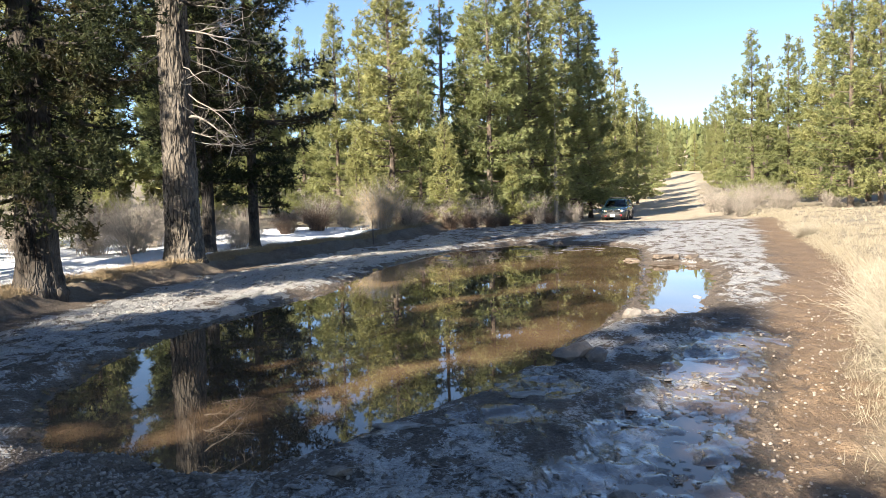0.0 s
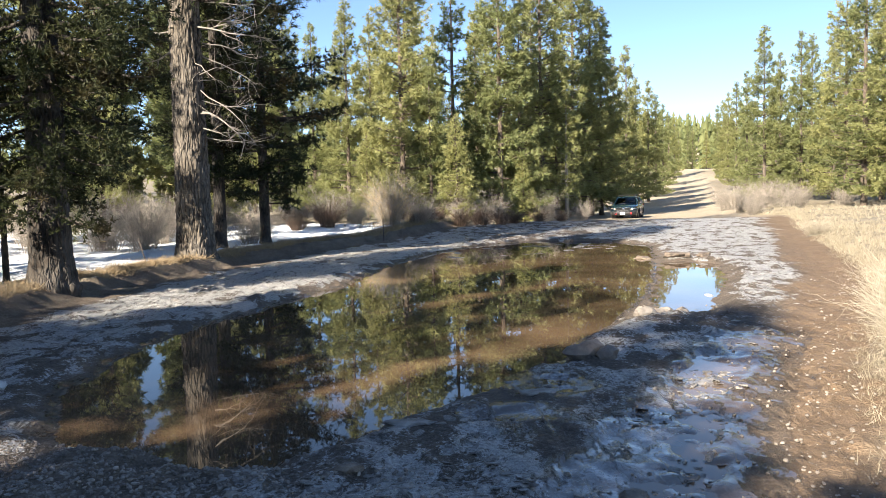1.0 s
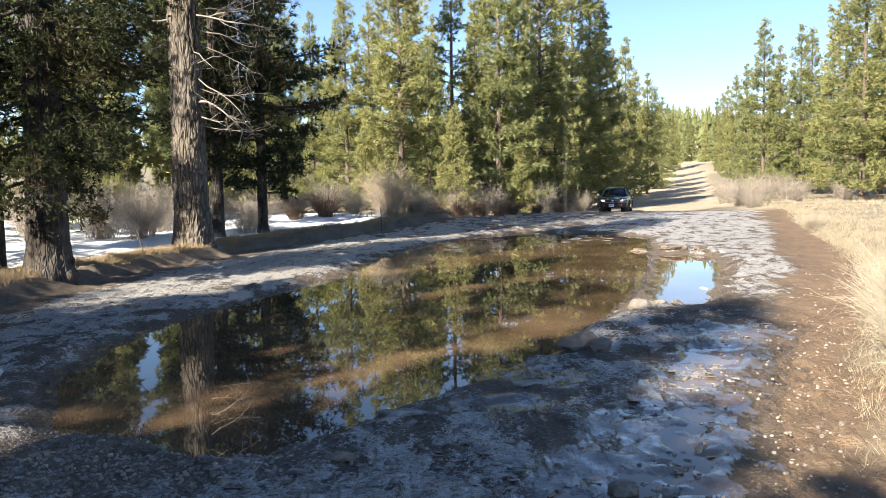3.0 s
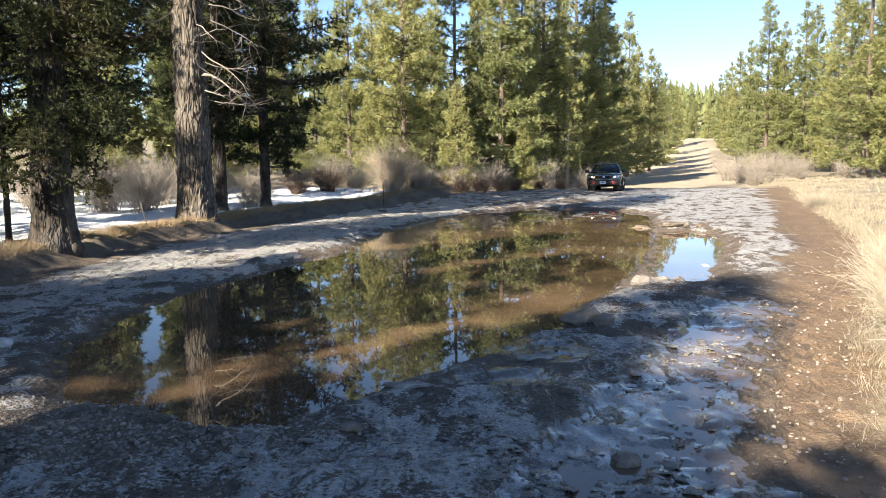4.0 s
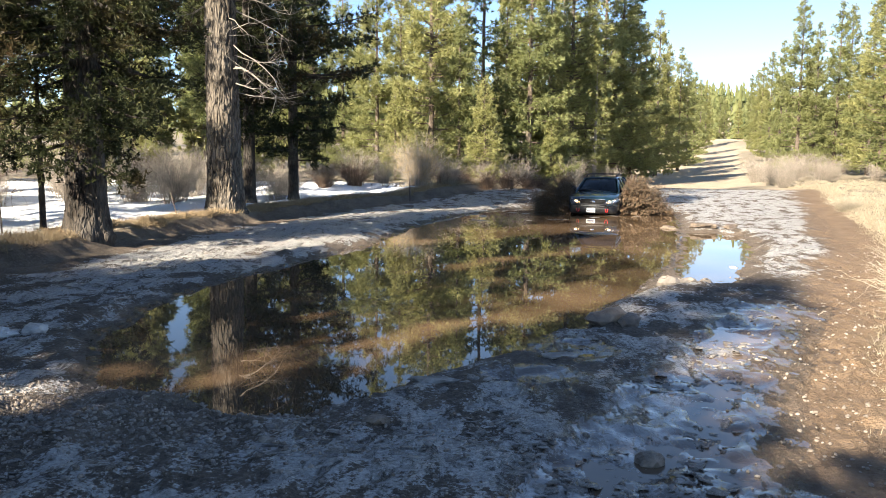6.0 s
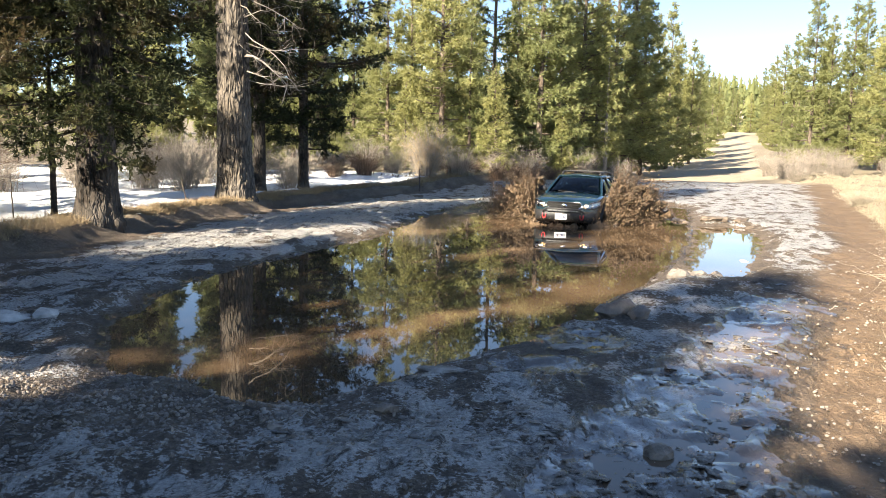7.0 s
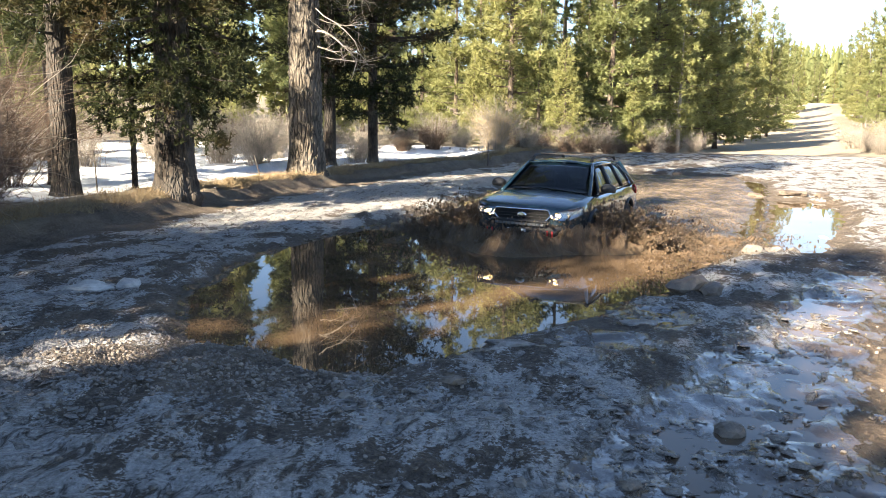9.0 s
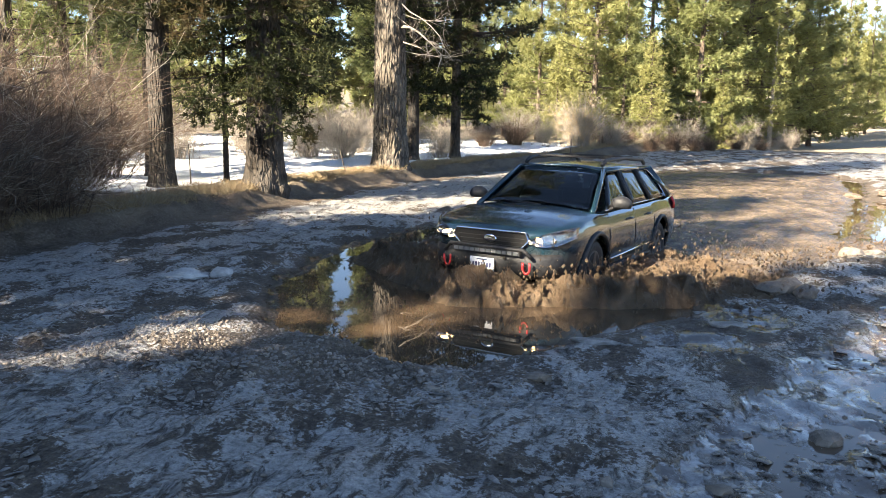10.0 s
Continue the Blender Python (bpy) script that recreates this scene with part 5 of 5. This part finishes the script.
    grille = part("grille", bm, MESH, car, "black mesh grille")
    part("grille_frame", bar([(0.022, y, z) for y, z in (*hexa, hexa[0])], 0.014), CHROME, grille, "chrome grille frame")
    for z in (0.69, 0.735, 0.78):
        part("grille_slat", block((0.008, 0.74 + (z - 0.69), 0.008), (0.020, 0, z), 0.002), BLACK, grille)
    badge = bmesh.new()
    bmesh.ops.create_uvsphere(badge, u_segments=24, v_segments=10, radius=1)
    for v in badge.verts:
        v.co = Vector((0.03 + v.co.x * 0.014, v.co.y * 0.080, 0.758 + v.co.z * 0.046))
    part("badge", badge, CHROME, grille, "oval chrome badge")
    bumper = [[(nose_x(min(abs(y) / 0.95, 0.93)) + o, y, z) for z, o in ((0.33, 0.0), (0.38, 0.07), (0.47, 0.10), (0.57, 0.10), (0.625, 0.05))] for y in np.linspace(-0.86, 0.86, 25)]
    part("bumper", smooth(sheet(bumper, 0.05)), STEEL, car, "black steel off-road bumper")
    part("bumper_hoop", bar([(0.09, -0.55, 0.58), (0.12, -0.46, 0.672), (0.125, 0.46, 0.672), (0.09, 0.55, 0.58)], 0.022), STEEL, car)
    light_bar = part("light_bar", block((0.05, 0.86, 0.055), (0.115, 0, 0.628), 0.008), STEEL, car, "slim grey light bar")
    for i in range(12):
        part("light_cell", block((0.012, 0.058, 0.040), (0.142, -0.374 + i * 0.068, 0.628), 0.004), LED, light_bar)
    plate = part("licence_plate", block((0.008, 0.305, 0.152), (0.125, -0.045, 0.47), 0.003), PLATE, car, "white licence plate")
    for i in range(7):
        part("plate_bar", block((0.003, 0.024, 0.056), (0.1305, -0.045 - 0.105 + i * 0.035, 0.462), 0.001), INK, plate)
    part("plate_bar", block((0.004, 0.13, 0.014), (0.1305, -0.045, 0.522), 0.001), INK, plate)
    # roof load bars, rear, cabin
    for x in (-2.45, -3.35):
        part("roof_crossbar", block((0.06, 1.08, 0.025), (x, 0, 1.645), 0.01), BLACK, car)
    hatch = bilinear((-4.66, 0.66, 1.05), (-4.66, -0.66, 1.05), (-4.17, -0.53, 1.48), (-4.17, 0.53, 1.48), 8, 5, (-0.06, 0, 0.0))
    part("rear_window", smooth(sheet(hatch, 0.006)), GLASS, car)
    part("rear_bumper", bar([(-4.78, -0.7, 0.46), (-4.85, 0, 0.46), (-4.78, 0.7, 0.46)], 0.10), BLACK, car)
    part("dashboard", block((0.45, 1.35, 0.10), (-1.55, 0, 0.99), 0.04), CABIN, car)
    part("steering_wheel", bar([(-1.95 + 0.06 * math.sin(t), 0.37 + 0.18 * math.cos(t), 1.0 + 0.17 * math.sin(t)) for t in np.linspace(0, 2 * math.pi, 20)], 0.014), BLACK, car)
    for x in (-2.35, -3.25):
        for y in (-0.36, 0.36):
            seat = part("seat", block((0.16, 0.46, 0.50), (x - 0.05, y, 0.98), 0.06), CABIN, car)
            part("headrest", block((0.09, 0.24, 0.15), (x - 0.1, y, 1.30), 0.04), CABIN, seat)
    part("cabin_floor", block((2.9, 1.5, 0.04), (-2.8, 0, 0.93), 0.01), CABIN, car)
    wheels = [car_wheel(car, a, s * 0.785) for a in AXLES for s in (1, -1)]
    return car, wheels


station_wagon, car_wheels = build_car()

# seconds, front of the car at the middle line, heading, nose up, lean
CAR_ROWS = [
    (0.0, 11.56, 54.30, 0.02, -109.0, -0.3, 0.5), (1.0, 11.36, 53.60, 0.02, -108.8, -0.3, 0.5), (2.0, 10.86, 52.00, 0.06, -108.0, -0.5, 0.6), (2.7, 10.20, 49.95, 0.12, -107.0, 1.0, 0.8),
    (3.3, 9.20, 46.80, 0.24, -106.0, 2.6, 0.9), (3.8, 8.28, 43.60, 0.31, -105.0, 3.3, 1.0), (4.0, 7.95, 42.42, 0.32, -104.6, 3.0, 1.0), (4.5, 6.92, 38.90, 0.27, -104.6, -0.5, 0.9), (5.0, 5.98, 35.60, 0.08, -104.8, -5.0, 0.7),
    (5.5, 5.02, 32.05, -0.28, -104.9, -7.6, 0.5), (5.9, 4.20, 29.10, -0.28, -105.8, -2.0, 0.0), (6.4, 3.14, 25.35, -0.24, -106.9, 0.4, -0.9), (6.8, 2.32, 22.41, -0.23, -107.6, 0.3, -1.2), (7.2, 1.62, 20.10, -0.23, -107.6, 1.4, -0.2),
    (7.5, 1.15, 18.57, -0.23, -107.4, 1.7, 0.4), (8.0, 0.57, 16.66, -0.24, -106.3, 0.9, 0.0), (8.5, -0.02, 14.56, -0.24, -105.7, 0.6, -0.6), (9.0, -0.59, 12.59, -0.23, -106.6, 0.5, -0.9), (9.5, -1.19, 10.75, -0.19, -107.2, 0.9, -0.8), (10.0, -1.72, 8.69, -0.14, -106.7, 1.3, -0.2)]


def car_pose(x, y, z, heading, nose, lean):
    return pose(x, y, z, 0, 0, heading) @ pose(0, 0, 0, 0, -nose, 0) @ pose(0, 0, 0, lean, 0, 0)


def car_at(t):
    table = np.array(CAR_ROWS)
    return [float(np.interp(t, table[:, 0], table[:, i])) for i in range(1, 7)]


# ---------------------------------------------------------------- churned water
def splash_material():
    n = Nodes("churned_muddy_water")
    c = n.mix(n.ramp(n.noise(4, 5, 0.65), [(0.35, 0.0), (0.65, 1.0)]), (0.10, 0.066, 0.041), (0.27, 0.19, 0.122))
    c = n.mix(n.math("MULTIPLY", n.island(), 0.35), c, (0.25, 0.175, 0.115))
    n.bump(n.math("ADD", n.noise(18, 8, 0.75), n.noise(70, 4, 0.7)), 1.0, 0.06)
    return n.done(c, 0.28, IOR=1.33)


MUDWATER = splash_material()


def stirred_material():
    n = Nodes("stirred_brown_water")
    c = n.mix(n.ramp(n.noise(1.5, 6, 0.65, (1, 0.5, 1)), [(0.35, 0.0), (0.65, 1.0)]), (0.055, 0.043, 0.033), (0.20, 0.152, 0.108))
    n.bump(n.math("ADD", n.noise(5, 6, 0.65, (1, 0.5, 1)), n.math("MULTIPLY", n.noise(22, 5, 0.7), 0.35)), 0.9, 0.08)
    return n.done(c, 0.16, IOR=1.33)


STIRRED_WATER = stirred_material()
OCTA = (np.array([[1, 0, 0], [-1, 0, 0], [0, 1, 0], [0, -1, 0], [0, 0, 1], [0, 0, -1]], float), np.array([[0, 2, 4], [2, 1, 4], [1, 3, 4], [3, 0, 4], [2, 0, 5], [1, 2, 5], [3, 1, 5], [0, 3, 5]]))


def ridged(x, y, seed):
    """Sharp crests of choppy water, 0 to 1."""
    out = 0.0
    for cell, weight, k in ((0.34, 0.32, 0), (0.14, 0.42, 1), (0.055, 0.26, 2)):
        out = out + weight * (1 - np.abs(value_noise(x + 7.3 * k, y - 3.1 * k, cell, seed + k))) ** 2
    return out


def grid_faces(nu, nv, base=0):
    idx = base + np.arange(nu * nv).reshape(nu, nv)
    q = np.stack([idx[:-1, :-1], idx[1:, :-1], idx[1:, 1:], idx[:-1, 1:]], -1).reshape(-1, 4)
    return np.concatenate([q[:, [0, 1, 2]], q[:, [0, 2, 3]]])


def drops(places, sizes, g, base, stretch=1.5):
    n = len(places)
    v = OCTA[0][None] * sizes[:, None, None] * g.uniform(0.6, 1.4, (n, 6, 1)) * [1, 1, stretch] + places[:, None]
    f = OCTA[1][None] + base + 6 * np.arange(n)[:, None, None]
    return v.reshape(-1, 3), f.reshape(-1, 3)


def splash_thing(name, label, verts, faces, material=None):
    me = tri_mesh(name, np.concatenate(verts), np.concatenate(faces))
    return tagged(part(name, me if not material else smooth(me), material or MUDWATER), label, "splash", kind="stuff")


def plume(side, seed, tall, reach):
    """A ragged fan thrown out to one side of a front wheel, about the wheel's place on the water."""
    g = np.random.default_rng(seed)
    vs, fs, base = [], [], 0
    nu, nv = 64, 34
    for layer in range(5):
        a, r = np.meshgrid(np.linspace(0.15, 1.5, nu), np.linspace(0, 1, nv), indexing="ij")
        ragged = 0.72 + 0.42 * value_noise(a * 3, r * 0 + layer, 0.35, seed + layer) + 0.30 * value_noise(a * 3, r * 0 + layer, 0.11, seed + 9 + layer)
        rr = r * np.clip(ragged, 0.15, 1.1) * 0.82
        x = -0.45 + 0.20 * layer - 0.55 * rr + 0.22 * value_noise(a * 1.6, rr * 1.6, 0.17, seed + 20 + layer) + 0.16 * value_noise(a * 1.6, rr * 1.6, 0.05, seed + 30 + layer)
        y = side * (0.04 + reach * rr * np.cos(a) * (0.75 + 0.08 * layer)) + 0.10 * value_noise(a * 2, rr * 2, 0.13, seed + 40 + layer)
        z = tall * rr * np.sin(a) * (1 - 0.22 * rr) + (0.12 * value_noise(a * 2, rr * 2, 0.11, seed + 50 + layer) + 0.14 * value_noise(a * 2, rr * 2, 0.045, seed + 60 + layer)) * rr - 0.05
        vs.append(np.stack([x, y, z], -1).reshape(-1, 3)), fs.append(grid_faces(nu, nv, base))
        base += nu * nv
    # strings of drops and clots along the throw, thinning outwards, and loose spray round them
    strings, each = 230, 24
    n = strings * each
    a = np.repeat(g.uniform(0.15, 1.5, strings), each) + g.normal(0, 0.02, n)
    r = np.repeat(g.uniform(0.45, 1.08, strings), each) * g.uniform(0.25, 1, n) ** 0.6
    p = np.stack([np.repeat(g.normal(-0.2, 0.35, strings), each) - 0.4 * r, side * (0.05 + reach * r * np.cos(a)), tall * r * np.sin(a) * (1 - 0.22 * r)], -1) + g.normal(0, 0.022, (n, 3)) + np.repeat(g.normal(0, 0.06, (strings, 3)), each, 0)
    p[: n // 6] += g.normal(0, 0.10, (n // 6, 3))
    v, f = drops(p, 0.007 + 0.042 * g.uniform(0, 1, n) ** 2.2 * (1.15 - 0.7 * r), g, base, 1.3)
    return splash_thing("mud_splash", "fan of brown muddy water thrown up by a wheel", vs + [v], fs + [f])


def bow(seed, tall, half, ahead):
    """The choppy roll of water pushed along before the bumper."""
    g = np.random.default_rng(seed)
    nx, ny = 130, 240
    x, y = np.meshgrid(np.linspace(-1.9, ahead + 0.8, nx), np.linspace(-half * 1.25, half * 1.25, ny), indexing="ij")
    s = np.abs(y) / half
    edge = ahead * (1 - s**2.2) - 0.9 * s**1.5
    body = np.exp(-(((x - edge) / np.where(x > edge, 0.26, 0.55)) ** 2)) * np.exp(-(np.maximum(s - 0.85, 0) / 0.2) ** 2)
    lump = 0.55 + 0.45 * value_noise(x, y, 0.5, seed + 5)
    z = tall * body * (lump * 0.5 + 0.95 * ridged(x, y, seed)) - 0.05
    dx, dy = 0.07 * value_noise(x, y, 0.11, seed + 6) * body, 0.07 * value_noise(x, y, 0.12, seed + 7) * body
    vs, fs = [np.stack([x + dx, y + dy, z], -1).reshape(-1, 3)], [grid_faces(nx, ny)]
    n = 1600
    yy = g.uniform(-1, 1, n)
    ee = ahead * (1 - np.abs(yy) ** 2.2) - 0.9 * np.abs(yy) ** 1.5
    p = np.stack([ee + g.normal(-0.05, 0.25, n), yy * half, tall * g.uniform(0.2, 1.35, n) * g.uniform(0.4, 1, n)], -1)
    v, f = drops(p, 0.004 + 0.015 * g.uniform(0, 1, n) ** 3, g, nx * ny)
    return splash_thing("bow_wave", "rolling brown bow wave before the bumper", vs + [v], fs + [f])


def swell(seed, length, wide, tall):
    """A low choppy ridge of disturbed water."""
    g = np.random.default_rng(seed)
    nx, ny = 120, 60
    x, y = np.meshgrid(np.linspace(-length, length, nx), np.linspace(-wide * 1.5, wide * 1.5, ny), indexing="ij")
    body = np.exp(-((y / wide) ** 2)) * np.exp(-(np.maximum(np.abs(x) / length - 0.6, 0) / 0.2) ** 2)
    z = tall * body * (0.15 + 1.0 * ridged(x, y, seed) * (0.6 + 0.5 * value_noise(x, y, 0.6, seed + 4))) - 0.06
    vs, fs = [np.stack([x, y, z], -1).reshape(-1, 3)], [grid_faces(nx, ny)]
    n = 500
    p = np.stack([g.uniform(-1, 1, n) * length * 0.9, g.normal(0, 0.5, n) * wide, tall * g.uniform(0.2, 1.3, n)], -1)
    v, f = drops(p, 0.005 + 0.016 * g.uniform(0, 1, n) ** 3, g, nx * ny)
    return splash_thing("choppy_wake", "choppy brown wake spreading over the puddle", vs + [v], fs + [f])


def stirred(seed, x0, x1, y0, y1, slant, rise=0.0):
    """A stretch of the puddle stirred up to rough brown water."""
    nx, ny = 170, 180
    v, u = np.meshgrid(np.linspace(0, 1, ny), np.linspace(0, 1, nx), indexing="ij")
    y = y0 + (y1 - y0) * v
    x = x0 + (x1 - x0) * u + slant * (y - y0)
    edge = np.minimum(np.minimum(u, 1 - u) / 0.06, np.minimum(v, 1 - v) / 0.12)
    z = np.minimum(edge, 1) * (0.008 + 0.075 * ridged(x * 0.55, y * 0.45, seed) + 0.015 * value_noise(x, y, 0.9, seed + 4)) - 0.012 + rise * smoothstep(0, 2.5, edge)
    return splash_thing("stirred_water", "stirred rough brown water left in the puddle", [np.stack([x, y, z], -1).reshape(-1, 3)], [grid_faces(ny, nx)], STIRRED_WATER)


STIRRED = [(stirred(760, -1.6, 5.7, 23.6, 32.0, 0.16), 7.0), (stirred(761, -2.35, 4.4, 18.2, 25.4, 0.24), 7.7), (stirred(762, -3.6, 3.1, 13.8, 20.0, 0.27), 8.7), (stirred(763, -3.9, 2.0, 11.2, 15.4, 0.30), 9.6),
           (stirred(764, 0.9, 5.0, 10.2, 14.6, 0.36, 0.075), 9.5)]

# each with its place beside the car, and rows of (seconds, height above the water)
SPLASHES = []
for side in (1, -1):
    SPLASHES += [(plume(side, 700 + side, 2.0, 1.6), -0.9, side * 0.85, [(5.2, -1.6), (5.45, -0.75), (5.7, -0.15), (6.0, -0.1), (6.4, -0.35), (6.8, -0.2), (7.1, -0.45), (7.5, -0.75), (7.9, -1.5)]),
                 (plume(side, 710 + side, 2.0, 2.0), -1.2, side * 0.95, [(5.3, -1.6), (5.6, -0.6), (6.0, -0.25), (6.5, -0.05), (6.9, 0.0), (7.3, -0.15), (7.6, -0.35), (8.0, -0.55), (8.4, -0.75), (8.9, -1.5)]),
                 (plume(side, 720 + side, 1.3, 1.9), -0.6, side * 0.9, [(6.8, -1.5), (7.2, -0.25), (7.5, -0.02), (7.9, -0.12), (8.3, -0.2), (8.7, -0.22), (9.3, -0.48), (10.0, -0.72)])]
SPLASHES += [(bow(730, 0.40, 1.5, 0.60), 0.05, 0.0, [(5.6, -0.8), (6.3, -0.45), (7.0, -0.25), (7.4, -0.02), (8.0, -0.05), (8.5, -0.04), (9.0, 0.02), (9.5, -0.04), (10.0, -0.10)]),
             (bow(731, 0.40, 2.3, 0.30), 0.0, 0.0, [(6.6, -0.8), (7.2, -0.2), (7.6, -0.03), (8.2, -0.08), (8.8, -0.04), (9.4, -0.05), (10.0, -0.04)]),
             (swell(732, 2.0, 1.0, 0.42), -2.0, 1.6, [(6.5, -0.7), (7.2, -0.2), (7.8, -0.06), (8.6, -0.03), (9.3, -0.03), (10.0, -0.02)]),
             (swell(733, 2.0, 1.0, 0.42), -2.0, -1.6, [(6.5, -0.7), (7.2, -0.2), (7.8, -0.06), (8.6, -0.03), (9.3, -0.03), (10.0, -0.02)]),
             (swell(734, 1.8, 1.0, 0.30), -1.6, 2.7, [(7.6, -0.7), (8.3, -0.15), (9.0, -0.05), (9.4, -0.03), (10.0, -0.03)])]
# ridges that stay behind on the puddle: place, heading, and when they rise
WAKES = [(swell(740, 1.5, 0.5, 0.16), 3.3, 13.3, 70, 8.4), (swell(741, 1.4, 0.6, 0.18), 1.9, 11.2, 60, 9.0), (swell(742, 1.4, 0.5, 0.15), -2.6, 13.5, 80, 8.6), (swell(743, 1.3, 0.5, 0.15), 2.2, 12.6, 15, 9.2)]


def motions():
    walk(station_wagon, [(t, car_pose(*rest)) for t, *rest in CAR_ROWS])
    ticks = [round(0.1 * i, 2) for i in range(101)]
    gone, last, turns = 0.0, None, []
    for t in ticks:
        x, y = car_at(t)[:2]
        gone += math.hypot(x - last[0], y - last[1]) if last else 0.0
        last = (x, y)
        turns.append((t, gone / WHEEL_R))
    for wheel, hub in car_wheels:
        rows = []
        for t, a in turns:
            rows.append((t, Matrix.Translation(hub) @ Matrix.Rotation(a, 4, "Y")))
            if a - turns[max(0, turns.index((t, a)) - 1)][1] > 1.4:
                rows[-1:] = [(t - 0.05, Matrix.Translation(hub) @ Matrix.Rotation(a - 0.5 * (a - turns[turns.index((t, a)) - 1][1]), 4, "Y")), rows[-1]]
        walk(wheel, rows)
    for piece, dx, dy, lifts in SPLASHES:
        rows = []
        for t in [0.0] + [round(lifts[0][0] + 0.1 * i, 2) for i in range(int((10 - lifts[0][0]) * 10) + 1)] + [10.0]:
            if rows and t <= rows[-1][0]:
                continue
            z = float(np.interp(t, [a for a, _ in lifts], [b for _, b in lifts]))
            x, y, _, heading, _, _ = car_at(max(t, lifts[0][0]))
            m = pose(x, y, 0, 0, 0, heading) @ pose(dx, dy, 0, 0, 0, 0)
            m.translation.z = z
            rows.append((t, m))
        walk(piece, rows)
    for piece, t0 in STIRRED:
        walk(piece, [(0.0, pose(0, 0, -0.4)), (t0 - 0.5, pose(0, 0, -0.4)), (t0, pose(0, 0, 0.0)), (10.0, pose(0, 0, 0.0))])
    for piece, x, y, heading, t0 in WAKES:
        walk(piece, [(0.0, pose(x, y, -0.6, 0, 0, heading)), (t0 - 0.4, pose(x, y, -0.6, 0, 0, heading)), (t0, pose(x, y, -0.03, 0, 0, heading)), (10.0, pose(x + 0.1, y - 0.2, -0.04, 0, 0, heading))])


motions()
